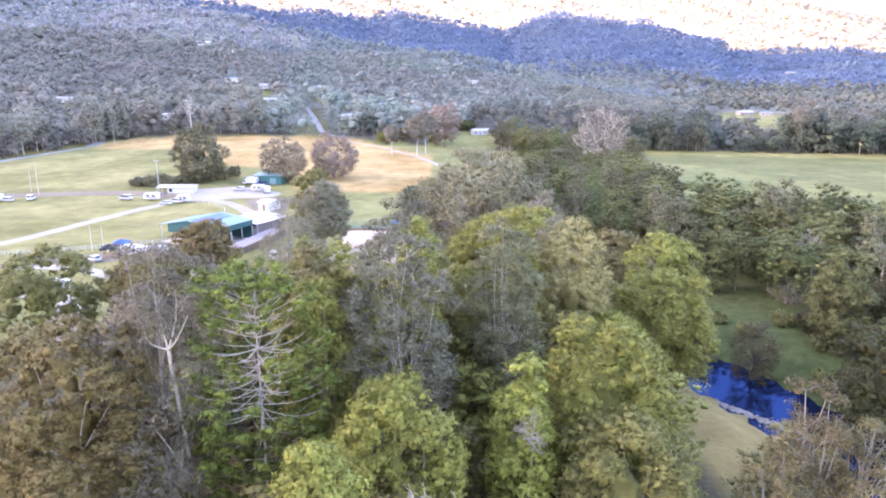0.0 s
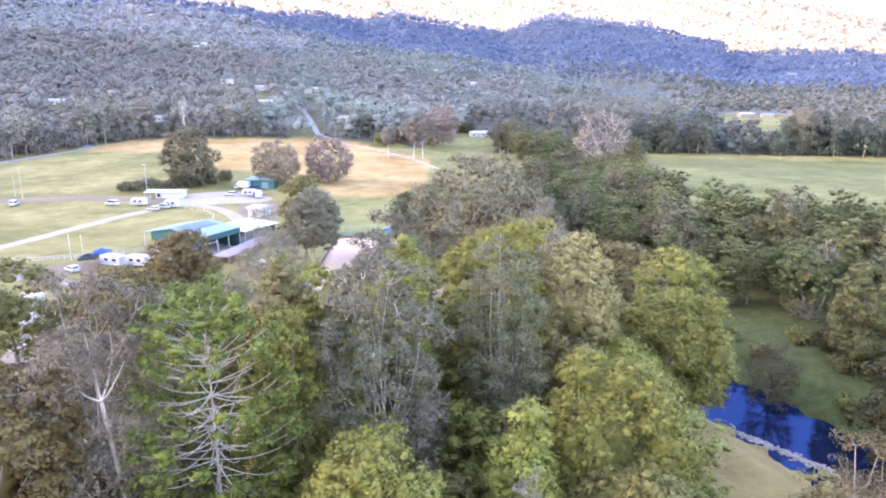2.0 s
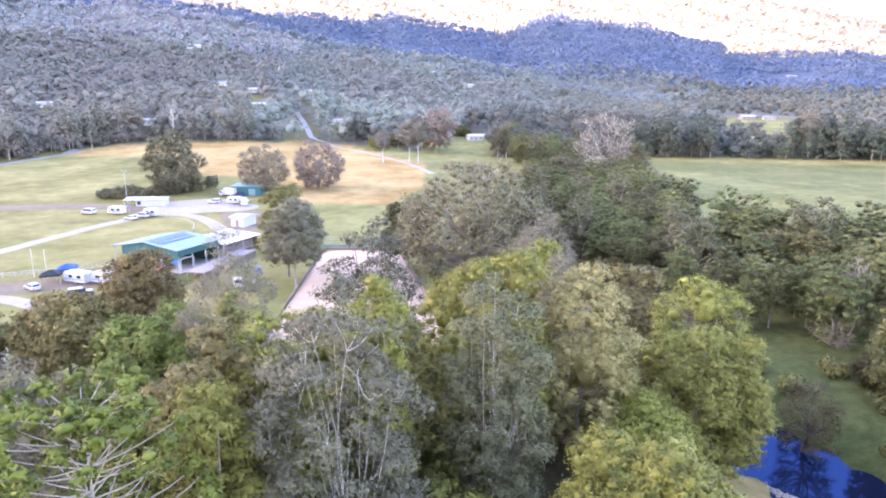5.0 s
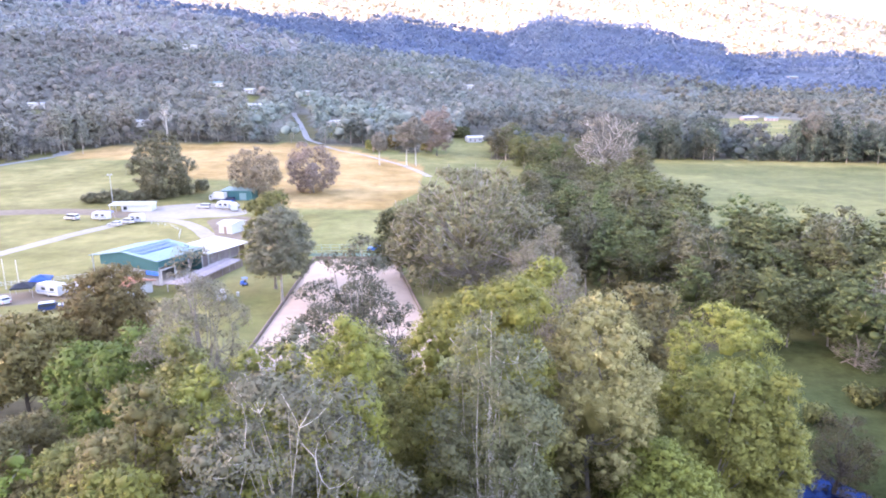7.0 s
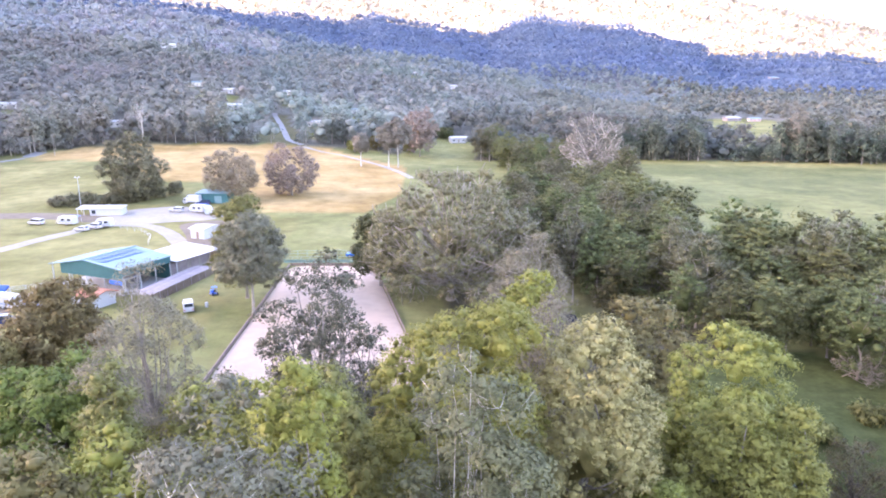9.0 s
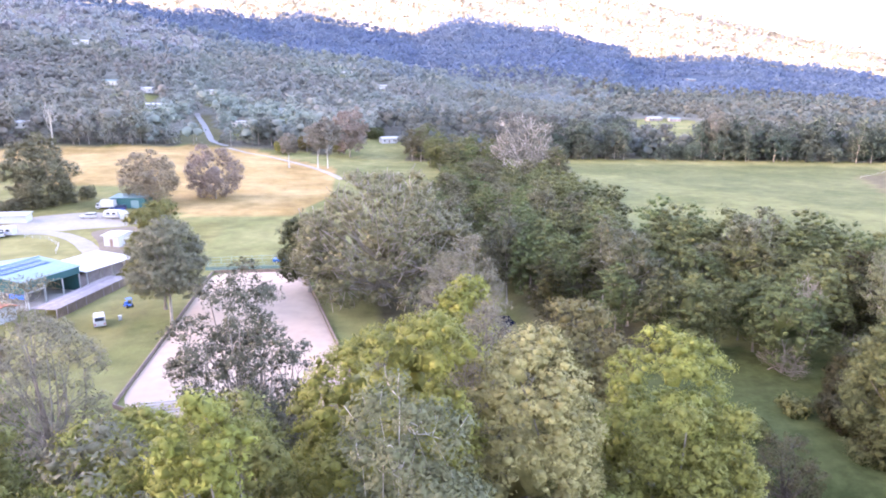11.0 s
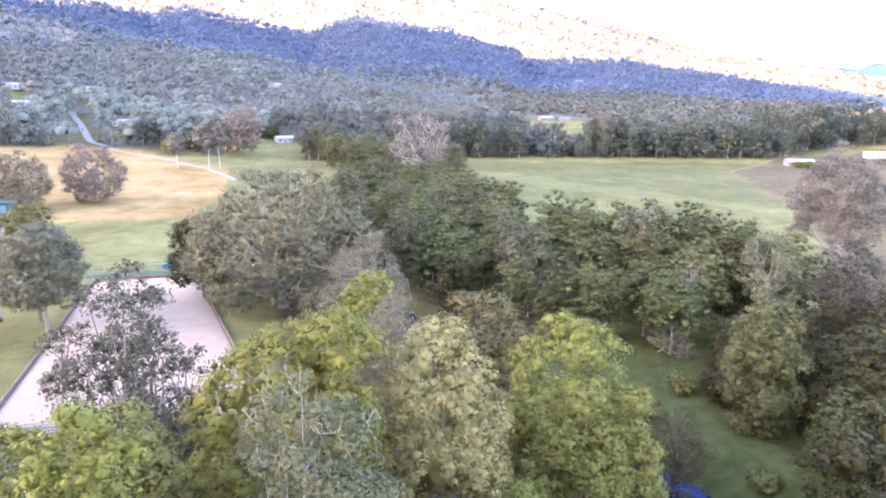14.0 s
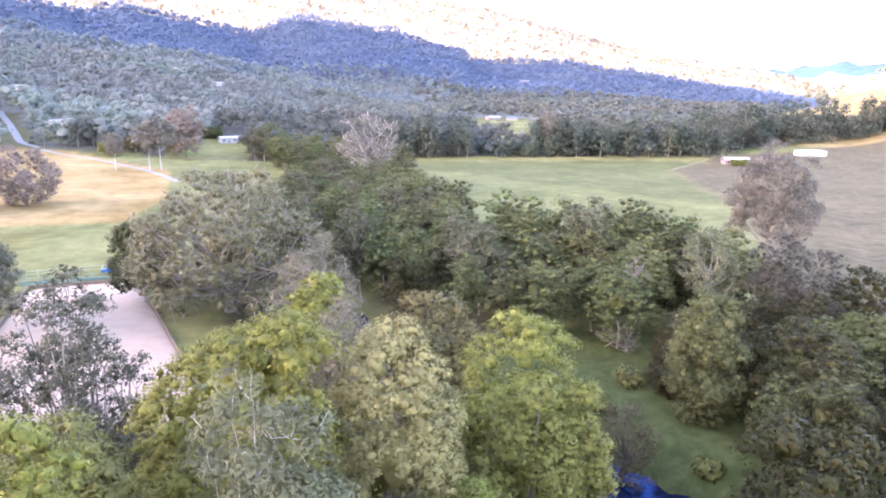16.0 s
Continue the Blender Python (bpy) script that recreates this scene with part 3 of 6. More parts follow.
    if hang:
        p[:, 2] -= hang * rng.uniform(0, 1, len(p)) ** 2
    # a thin cover of leaves over the lobes between the puffs
    m = int(len(p) * 0.22)
    c = rng.choice(lobes, m, p=lr ** 2 / (lr ** 2).sum())
    o = ball(m, rng, -0.8) + d[c] * 0.6 + (0, 0, 0.2)
    o /= np.linalg.norm(o, axis=1)[:, None]
    p = np.concatenate([p, lc[c] + o * (lr[c] * rng.uniform(0.6, 0.95, m))[:, None]])
    face = np.concatenate([v * 0.8 + u[q] * 0.55 + (0, 0, 0.3), o + (0, 0, 0.25)])
    crown = [sprays(p, face, leaf[0], leaf[1], rng, 0.3 + hang - brush, 0.55)]
    if heart:
        crown.append(knobs(pc, np.minimum(pr, puff * 1.1) * heart * 0.84, rng))
    if core:
        crown.append((cores if leaf[0] < 0.4 else knobs)(lc, lr * core * 0.72, rng))
        crown.append(cores(centre[None], np.array([[R * 0.55, R * 0.55, Rz * 0.65]]) * (core + 0.1) * (1 - max(cone, 0) * 0.4), rng))
    return joined(bark), heap(crown)


def bunya(rng, top, R):
    """A pine with whorls of bare pale branches that end in tufts, domed above."""
    bark, at, size = [tube(np.array([(0, 0, 0), (0.1, 0, top * 0.5), (0, 0.1, top - 0.6)]), [0.22, 0.1, 0.03], 8)], [], []
    for k, h0 in enumerate(np.linspace(top * 0.2, top - 0.8, 18)):
        for j in range(12):
            h = h0 + rng.uniform(-0.4, 0.4)
            q = min(h / top, 0.99)
            reach = R * (0.95 if q < 0.6 else max(0.2, (1 - ((q - 0.6) / 0.42) ** 2.6)) ** 0.5)
            a = 2 * np.pi * (j + rng.uniform(-0.35, 0.35)) / 12 + k * 0.9
            L_ = max(0.7, reach * rng.uniform(0.72, 1.08))
            s = np.linspace(0, 1, 7)[:, None]
            dir_ = np.array([np.cos(a), np.sin(a), 0])
            path = np.array([0, 0, h - 0.3]) + dir_ * L_ * s + np.array([0, 0, 1]) * L_ * ((0.3 if q > 0.82 else 0.0) * np.sin(s * 1.8) - 0.06 * np.sin(s * 3.1) + 0.2 * s ** 3)
            if q > 0.6 or rng.uniform() < 0.25:
                bark.append(tube(path, np.linspace(0.048, 0.022, 7), 4))
            if rng.uniform() < 0.07 and q < 0.85:
                continue
            for w, r, often in ((1.0, 0.6, 1.0), (0.9, 0.55, 1.0), (0.76, 0.48, 0.85 if q < 0.6 else 0.35), (0.6, 0.45, 0.6 if q < 0.6 else 0.12), (0.42, 0.45, 0.5 if q < 0.6 else 0.0), (0.24, 0.45, 0.45 if q < 0.55 else 0.0)):
                if rng.uniform() > often:
                    continue
                e = path[0] + (path[-1] - path[0]) * w
                e[2] = np.interp(w, s[:, 0], path[:, 2])
                at.append(e + rng.normal(size=3) * (0.2, 0.2, 0.1))
                size.append(r * rng.uniform(0.7, 1.25))
    at += list(np.array([0, 0, top - 1.0]) + ball(20, rng, 0.1) * (R * 0.34, R * 0.34, 0.8))
    size += [0.5] * 20
    at, size = np.array(at), np.array(size)
    i = np.repeat(np.arange(len(at)), 30)
    u = ball(len(i), rng, -0.7)
    p = at[i] + u * (size[i] * rng.uniform(0.6, 1.25, len(i)))[:, None] * (1, 1, 0.7)
    return joined(bark), heap([sprays(p, u + (0, 0, 0.5), 0.30, 0.13, rng, -0.2), knobs(at, size * 0.62, rng, 0.6)])


def bare(rng, top, R, base=0.3, n=26, trunk=0.22):
    """A leafless tree: forked limbs down to twigs."""
    bits = [limb_to(np.zeros(3), np.array([0.3, 0, top * 0.8]), trunk, trunk * 0.4, rng, 0.03, 6, 6)]
    for k in range(n):
        a = np.array([0.15, 0, top * rng.uniform(base, 0.8)])
        e = np.array([0, 0, top * 0.68]) + ball(1, rng, -0.2)[0] * (R, R, top * min(0.32, 1.6 * R / top))
        bits.append(limb_to(a, e, trunk * 0.4, min(0.05, trunk * 0.25), rng, 0.12, 6, 4))
        for _ in range(6):
            s = a + (e - a) * rng.uniform(0.45, 1.0)
            bits.append(limb_to(s, s + ball(1, rng, -0.1)[0] * R * 0.38, max(0.03, trunk * 0.12), 0.012, rng, 0.15, 3, 3))
    return joined(bits)


def tree(m, bark, leaves, bark_mat, leaf_mat, label, name="tree", group=""):
    """A tree of its parts, given as meshes or as arrays for them."""
    ob = thing(name, m, label, "tree", group)
    for part_name, data, mat in (("trunk", bark, bark_mat), ("crown", leaves, leaf_mat)):
        if data is None:
            continue
        me = data if isinstance(data, bpy.types.Mesh) else mesh_of(part_name, *data[:2], True, *data[2:])
        if not me.materials:
            me.materials.append(mat)
        new(part_name, me).parent = ob
    return ob


FAR = dict(puff=1.0, leaves=44, leaf=(0.46, 0.22), most=280)  # for trees beyond the near groves
KINDS = {  # how each kind grows, its leaves, bark and words
    "lime": (dict(base=0.1, lump=0.1, fill=0.8), "lime", BARK_GREY, "broad tree with clumped yellow-green leaves"),
    "limegreen": (dict(base=0.06, lump=0.15, size=0.34, fill=0.6), "limegreen", BARK_GREY, "uneven broad tree with olive-lime clumped leaves"),
    "cone": (dict(base=0.06, cone=0.62, size=0.4), "lime", BARK_GREY, "narrow pointed tree with light green leaves"),
    "green": (dict(base=0.08, lump=0.14, fill=0.6), "green", BARK_GREY, "rounded tree with mid-green clumped leaves"),
    "lush": (dict(base=0.12), "lush", BARK_DARK, "dense rounded tree with fresh dark green leaves"),
    "pale": (dict(base=0.3, size=0.36, puff=0.62, lump=0.06, fill=0.85), "pale", BARK_GREY, "tall tree with cream-green clumped leaves"),
    "olive": (dict(base=0.1, lump=0.16, fill=0.65), "olive", BARK_GREY, "tree with dull olive leaves and thin limbs"),
    "brown": (dict(base=0.14, lump=0.18), "russet", BARK_DARK, "tree with russet-brown leaves"),
    "ochre": (dict(base=0.36, lump=0.2), "russet", BARK_PALE, "open tree with ochre-brown leaves above dark undergrowth"),
    "dome": (dict(base=0.1, puff=1.1, leaf=(0.45, 0.36), leaves=34, size=0.36, most=300), "dark", BARK_PALE, "domed dark green tree with a pale trunk"),
    "gum": (dict(base=0.15, puff=0.7, leaves=70, leaf=(0.26, 0.09), limbs=0.55, lump=0.26, open_=1.2, trunk=0.16, hang=0.1, core=0, heart=0.5, size=0.3, fill=1.0, most=420, tip=0.018, poke=0.35, square=3.0, brush=0.2, sag=0.1), "gum", BARK_WHITE, "gum tree with thin grey-green leaves and bare pale limbs"),
    "gumgrey": (dict(base=0.12, puff=0.7, leaves=60, leaf=(0.25, 0.1), limbs=0.45, lump=0.16, open_=1.0, trunk=0.1, core=0, heart=0.5, size=0.3, fill=1.1, most=460, tip=0.016, poke=0.4, square=3.2, brush=0.2, sag=0.1), "gumgrey", BARK_WHITE, "broad grey gum with silvery bare twigs"),
    "gum_bare": (dict(base=0.25, puff=0.66, leaves=56, leaf=(0.3, 0.11), limbs=0.6, lump=0.22, open_=0.8, trunk=0.34, hang=0.1, core=0, heart=0.3, size=0.34, most=460, brush=0.3), "dusk", BARK_PALE, "thin-leaved gum with a white trunk and dusky twigs"),
    "greybare": (dict(base=0.08, puff=0.7, leaves=56, leaf=(0.3, 0.1), limbs=0.9, open_=1, lump=0.2, core=0, heart=0.3, most=300, brush=0.4), "dusk", BARK_GREY, "half-bare grey tree with fine twigs"),
    "dusk": (dict(base=0.06, puff=0.7, leaves=56, leaf=(0.32, 0.13), limbs=0.9, lump=0.24, open_=1, core=0, heart=0.5, fill=1.2, size=0.3, most=430, brush=0.2), "plum", BARK_GREY, "open tree with dusky purple-grey leaves by the arena"),
    "bigfig": (dict(base=0.0, low_cut=-0.95, puff=1.25, leaves=52, leaf=(0.42, 0.18), limbs=1.0, lump=0.18, open_=1, trunk=0.75, sag=0.1, core=0.4, heart=0.66, size=0.2, fill=1.25, most=640, poke=0.62, tip=0.06), "fig", BARK_DEAD, "huge spreading tree with dying grey limbs"),
    "gumbelt": (dict(base=0.0, cone=0.2, puff=0.8, most=420, low_cut=-0.95), "creek", BARK_GREY, "upright tree with dull green leaves on the creek bank"),
    "bank": (dict(base=0.0, lump=0.18, low_cut=-0.95, puff=0.8, leaves=40, leaf=(0.36, 0.17), most=200), "bank", BARK_DARK, "dense dark brownish-green tree on the creek bank"),
    "sheoak": (dict(base=0.12, puff=0.75, leaves=60, leaf=(0.34, 0.07), limbs=0.8, hang=0.5, lump=0.3, core=0.3, heart=0.5, size=0.26, open_=0.6, fill=1.2, most=420, square=3.2, low_cut=-0.85), "sombre", BARK_DARK, "dark wispy she-oak with a leaning fork"),
    "pinkgum": (dict(base=0.34, puff=0.9, leaves=64, leaf=(0.42, 0.17), limbs=0.7, lump=0.36, open_=0.9, trunk=0.6, core=0, heart=0.4, size=0.22, fill=0.85, most=400, tip=0.045, brush=0.4, poke=0.2), "pink", BARK_PALE, "spreading gum with a white trunk and pinkish-brown leaves"),
    "brownround": (dict(base=0.0, puff=1.2, leaf=(0.5, 0.2), size=0.26, leaves=52, limbs=0.8, open_=0.7, core=0.4, heart=0.6, lump=0.2, cone=-0.1, low_cut=-0.95, fill=0.9, most=330), "mauve", BARK_GREY, "rounded tree with purplish-brown leaves on the dry slope"),
    "fieldbrown": (dict(base=0.0, puff=1.2, leaf=(0.5, 0.2), size=0.26, leaves=52, limbs=0.8, open_=0.7, core=0.4, heart=0.6, lump=0.18, cone=-0.1, low_cut=-0.95, fill=0.95, most=330), "fieldbrown", BARK_GREY, "vase-shaped tree with thin grey-brown leaves on the dry slope"),
    "greydome": (dict(base=0.2, puff=0.9, leaf=(0.32, 0.15), leaves=64, most=320, limbs=0.7, open_=0.6), "greygreen", BARK_PALE, "domed grey-green tree with a pale trunk by the arena"),
    "greendome": (dict(base=0.08, puff=1.0, leaf=(0.36, 0.17), leaves=54, most=300), "green", BARK_GREY, "domed fresh green tree behind a grey one"),
    "field": (dict(base=0.03, puff=1.3, leaf=(0.5, 0.22), size=0.23, leaves=56, lump=0.24, fill=1.0, core=0.45, heart=0.7, limbs=0.5, open_=0.2, most=420, low_cut=-0.95), "fieldgreen", BARK_GREY, "large spreading dark green tree on the dry slope"),
    "ghost": (dict(base=0.16, puff=1.4, leaf=(0.7, 0.36), limbs=0.8, open_=1, core=0.2, heart=0.5, size=0.24, leaves=36, trunk=0.6, fill=0.9, lump=0.3, tip=0.12, poke=0.6, most=230), "ash", BARK_WHITE, "tall ghostly gum with bare pale limbs and thin leaves"),
    "twin": (dict(base=0.4, puff=1.2, leaf=(0.7, 0.4), limbs=0.9, core=0.4, heart=0.6, size=0.3, leaves=40, trunk=0.34, fill=1.1, most=200, low_cut=-0.9), "ash", BARK_WHITE, "tall pale-trunked gum with thin brownish leaves"),
    "dark": (dict(base=0.04, puff=1.5, leaf=(0.8, 0.4), size=0.3, leaves=36, core=0.45, heart=0.7, lump=0.2, low_cut=-0.9, most=160), "dark", BARK_GREY, "dense dark tree beside the white farmhouse"),
    "wideround": (dict(base=0.12, puff=1.6, leaf=(0.8, 0.4), size=0.26, leaves=44, limbs=0.6, core=0.45, heart=0.7, lump=0.18, low_cut=-0.9, fill=0.95, most=240), "mauve", BARK_GREY, "broad brownish gum behind two tall pale-trunked ones"),
    "wisp": (dict(base=0.05, puff=0.6, leaves=44, leaf=(0.28, 0.11), limbs=1.0, open_=1, lump=0.3, core=0, heart=0.35, fill=0.6, size=0.32, most=210, hang=0.2), "wisp", BARK_GREY, "open straggling tree with thin brownish-olive leaves"),
    "shrub": (dict(base=0.0, puff=0.6, most=150, heart=0.3, core=0, leaf=(0.3, 0.08), leaves=46, limbs=0.8, open_=1, lump=0.25), "wisp", BARK_DARK, "low brownish-green shrub on the creek bank"),
    "gumd": (dict(base=0.28, puff=0.8, leaves=40, leaf=(0.36, 0.2), limbs=1.0, open_=1, lump=0.25, core=0, heart=0, fill=0.6, most=150), "gum", BARK_PALE, "thin gum with bare white limbs among the creek trees"),
}
# kind, place, height of the top above the valley floor, radius of the crown
TREES = [
    ('bunya', -14.4, 46.8, 26.7, 5.1),
    ('gum_bare', -22.4, 47.0, 28.0, 5.0),
    ('ochre', -26.8, 43.0, 24.0, 5.1),
    ('green', -64.1, 100.0, 15.9, 9.0),
    ('greydome', -28.6, 152.0, 19.5, 5.9),
    ('greendome', -32.4, 162.0, 20.8, 5.8),
    ('greybare', -21.9, 92.0, 23.4, 5.2),
    ('lush', -31.7, 94.4, 14.8, 7.2),
    ('gumgrey', -4.0, 56.0, 27.7, 5.2),
    ('gum', 6.8, 66.0, 25.4, 3.6),
    ('lime', 6.6, 75.0, 26.7, 6.0),
    ('pale', 15.5, 75.0, 25.0, 4.5),
    ('lime', 20.0, 71.0, 15.0, 4.2),
    ('olive', 24.5, 90.0, 13.0, 4.6),
    ('green', 20.5, 82.0, 13.0, 4.2),
    ('green', -26.0, 74.0, 13.8, 4.4),
    ('olive', -22.4, 73.0, 15.2, 4.4),
    ('lime', -17.0, 75.0, 16.0, 4.4),
    ('olive', -35.0, 80.0, 13.0, 5.0),
    ('limegreen', -24.0, 63.0, 12.5, 4.6),
    ('olive', 27.5, 102.0, 17.9, 6.0),
    ('limegreen', 28.9, 83.0, 20.7, 5.3),
    ('limegreen', 30.8, 78.0, 17.0, 3.6),
    ('limegreen', 26.5, 77.0, 17.5, 3.8),
    ('lime', 14.8, 54.0, 20.7, 5.6),
    ('lime', -3.9, 44.0, 19.9, 4.9),
    ('cone', 6.3, 48.0, 19.5, 3.3),
    ('dead', 7.0, 46.3, 19.4, 1.5),
    ('green', 3.8, 68.0, 14.5, 3.8),
    ('green', 14.0, 45.0, 16.1, 5.1),
    ('wisp', 28.2, 44.0, 18.0, 3.0),
    ('wisp', 25.1, 42.0, 14.0, 2.8),
    ('wisp', 31.1, 42.5, 16.4, 2.6),
    ('bank', -18.6, 34.0, 13.5, 4.3),
    ('lime', -7.4, 34.0, 19.9, 2.8),
    ('dead', -0.9, 31.0, 22.0, 2.4),
    ('bigfig', 9.0, 160.0, 25.0, 14.8),
    ('lime', 14.8, 98.0, 22.8, 3.8),
    ('greybare', 15.5, 90.0, 22.0, 3.5),
    ('greybare', 18.0, 120.0, 20.9, 5.8),
    ('dome', -5.8, 170.0, 15.5, 5.6),
    ('dusk', -5.0, 88.0, 24.9, 5.2),
    ('ghost', 74.8, 312.0, 31.7, 13.5),
    ('gumbelt', 62.5, 96.2, 16.4, 4.5),
    ('pinkgum', 113.8, 134.0, 30.0, 8.6),
    ('sheoak', 91.0, 109.5, 18.6, 6.2),
    ('bank', 75.7, 92.0, 12.1, 7.3),
    ('bank', 102.6, 104.0, 13.9, 6.3),
    ('bank', 56.2, 75.0, 10.9, 6.7),
    ('brown', -43.3, 115.0, 17.3, 6.0),
    ('brown', -13.7, 66.0, 14.6, 3.8),
    ('lime', -11.5, 62.0, 23.2, 6.0),
    ('brown', -49.5, 104.0, 13.8, 6.3),
    ('limegreen', -9.2, 75.0, 21.0, 4.8),
    ('lime', -10.5, 53.0, 24.5, 2.6),
    ('olive', -12.7, 58.0, 25.3, 3.3),
    ('lime', -9.4, 60.0, 25.1, 3.0),
    ('green', -2.6, 70.0, 23.8, 4.1),
    ('lime', -2.3, 64.0, 26.9, 2.3),
    ('green', -15.8, 72.0, 22.7, 1.9),
    ('field', -102.5, 275.0, 25.6, 10.2),
    ('fieldbrown', -68.6, 280.0, 20.6, 9.6),
    ('brownround', -48.8, 292.0, 21.6, 9.0),
    ('twin', -15.8, 394.0, 26.5, 6.4),
    ('twin', -10.6, 395.0, 28.0, 6.8),
    ('greendome', -42.0, 470.0, 13.0, 5.0),
    ('olive', -28.0, 486.0, 15.0, 5.5),
    ('dark', 50.0, 512.0, 18.0, 8.0),
    ('dark', 20.0, 548.0, 18.0, 7.0),
    ('olive', -6.0, 478.0, 12.0, 5.0),
    ('wideround', 1.0, 466.0, 33.0, 11.5),
    ('twin', -232.0, 446.0, 27.0, 6.0),
    ('twin', 240.0, 440.0, 30.0, 8.0),
    ('twin', -30.7, 392.0, 21.0, 3.6),
    ('deadpale', -177.0, 461.0, 37.5, 6.5),
    ('bank', 76.4, 84.0, 6.5, 4.8),
    ('dome', 90.0, 96.0, 10.6, 4.7),
    ('shrub', 47.2, 92.0, 6.2, 3.2),
    ('bank', 68.5, 91.0, 7.5, 3.6),
    ('bank', 70.5, 112.0, 5.5, 2.8),
    ('bank', 66.5, 107.5, 5.0, 2.6),
    ('bank', 62.5, 103.0, 4.6, 2.5),
    ('bank', 62.0, 97.0, 4.2, 2.3),
    ('bank', 71.5, 98.5, 9.0, 4.2),
    ('bank', 79.0, 106.0, 10.0, 4.6),
    ('bank', 64.5, 86.0, 6.0, 3.4),
    ('gumd', 85.2, 120.8, 18.4, 4.6),
    ('deadgrey', 72.0, 124.0, 15.0, 2.4),
]


def plant():
    for k, (kind, x, y, top, R) in enumerate(TREES):
        rng = np.random.RandomState(100 + k)
        z = zat(x, y) - 0.1
        if kind == "bunya":
            bark, leaves = bunya(rng, top - z, R * 1.1)
            tree(pose(x, y, z), bark, leaves, BARK_DEAD, LEAF["bunya"], "domed bunya pine with whorls of bare pale branches and green tufts")
        elif kind in ("dead", "deadpale", "deadgrey"):
            tree(pose(x, y, z), bare(rng, top - z, R, n=13 if kind == "deadpale" else 30, trunk={"deadpale": 0.6, "deadgrey": 0.17}.get(kind, 0.09), base=0.62 if kind == "dead" else 0.3), None, BARK_WHITE if kind == "deadpale" else BARK_DEAD, None, "leafless tree with bleached white limbs")
        else:
            how, leaf, bark_mat, label = KINDS[kind]
            if y > 84 and "puff" not in how:
                how = FAR | how
            if y < 50 and "leaf" not in how:
                how = how | dict(leaves=52, leaf=(0.26, 0.12), most=420)
            if 50 < y < 90 and -40 < x < 36 and how.get("leaf", (0.3,))[0] < 0.32:
                how = how | dict(leaf=(0.24, 0.11), leaves=int(how.get("leaves", 44) * 1.1), most=int(how.get("most", 560) * 0.85))
            bark, leaves = leafy(rng, top - z, R * (1.06 if y < 85 and "gum" not in kind else 1.0), **how)
            if kind == "gum_bare":  # a forked leaning trunk stands clear of the leaves
                t_ = top - z
                fork = np.array([2.7, -R * 0.72, t_ * 0.79])
                foot = np.array([3.4, -R * 0.5, 0.0])
                bark = joined([bark, limb_to(foot, fork, 0.26, 0.13, rng, 0.035, 7, 7)]
                              + [limb_to(fork, fork + np.array(e) * t_ * 0.01, 0.075, 0.02, rng, 0.12, 6, 5) for e in ((-7, 3, 6), (2, 3, 15), (-4, 4, 14), (5, 3, 9))]
                              + [limb_to(foot * 0.5 + fork * 0.5, fork + np.array((-9, -1, -16)) * t_ * 0.01, 0.1, 0.03, rng, 0.1, 4, 5)])
            tree(pose(x, y, z, 0, 0, 0 if kind == "gum_bare" else rng.uniform(0, 360)), bark, leaves, bark_mat, LEAF[leaf], label)


plant()


# ---- belts of trees along the creek and round the fields: a few grown forms, planted many times ----
def forms(kind, count, top, R, leaves, bark_mat, how):
    made = []
    for k in range(count):
        rng = np.random.RandomState(900 + len(kind) * 17 + k)
        bark, crown = leafy(rng, top * rng.uniform(0.92, 1.08), R * rng.uniform(0.85, 1.2), **how)
        meshes = [mesh_of("trunk", *bark, True), mesh_of("crown", *crown[:2], True, crown[2])]
        for me, mat in zip(meshes, (bark_mat, LEAF[leaves])):
            me.materials.append(mat)
        made.append(meshes)
    return made


THICK = dict(base=0.08, puff=0.95, leaves=30, leaf=(0.44, 0.18), limbs=0.3, trunk=0.2, core=0.55, heart=0.7, size=0.33, fill=0.7, most=102, low_cut=-0.85, lump=0.24, square=1.8)
BELT = {
    "dark": (forms("dark", 3, 20, 4.7, "dark", BARK_GREY, THICK), "dark green tree in a creek-side belt"),
    "green": (forms("green", 2, 20, 4.7, "creek", BARK_GREY, THICK), "mid-green tree in a creek-side belt"),
    "bank": (forms("bank", 2, 20, 4.7, "bank", BARK_DARK, THICK), "dark brownish-green tree on the creek bank"),
    "olive": (forms("olive", 2, 20, 4.7, "creek", BARK_GREY, THICK), "dull olive tree in a creek-side belt"),
    "scrub": (forms("scrub", 3, 20, 4.7, "olive", BARK_GREY, THICK | dict(base=0.0, puff=0.8, leaves=38, leaf=(0.32, 0.14), most=160, square=2.2)), "mid-green tree below taller ones"),
    "thicket": (forms("thicket", 2, 20, 4.7, "limegreen", BARK_GREY, THICK | dict(base=0.0, puff=0.8, leaves=38, leaf=(0.32, 0.14), most=160, square=2.2)), "dull olive tree below taller ones"),
    "gum": (forms("gum", 2, 20, 4.7, "shade", BARK_PALE, THICK | dict(base=0.25, open_=0.5, limbs=0.7, leaf=(0.6, 0.24), core=0.4, heart=0.55, tip=0.04)), "grey gum with pale limbs"),
}


def set_tree(kind, x, y, height, rng, wide=1.0, group="creek trees"):
    made, label = BELT[kind]
    bark, crown = made[rng.randint(len(made))]
    s = height / 20
    m = pose(x, y, zat(x, y) - 0.2, 0, 0, rng.uniform(0, 360)) @ Matrix.Diagonal((s * wide, s * wide, s, 1))
    return tree(m, bark, crown, None, None, label, group=group)


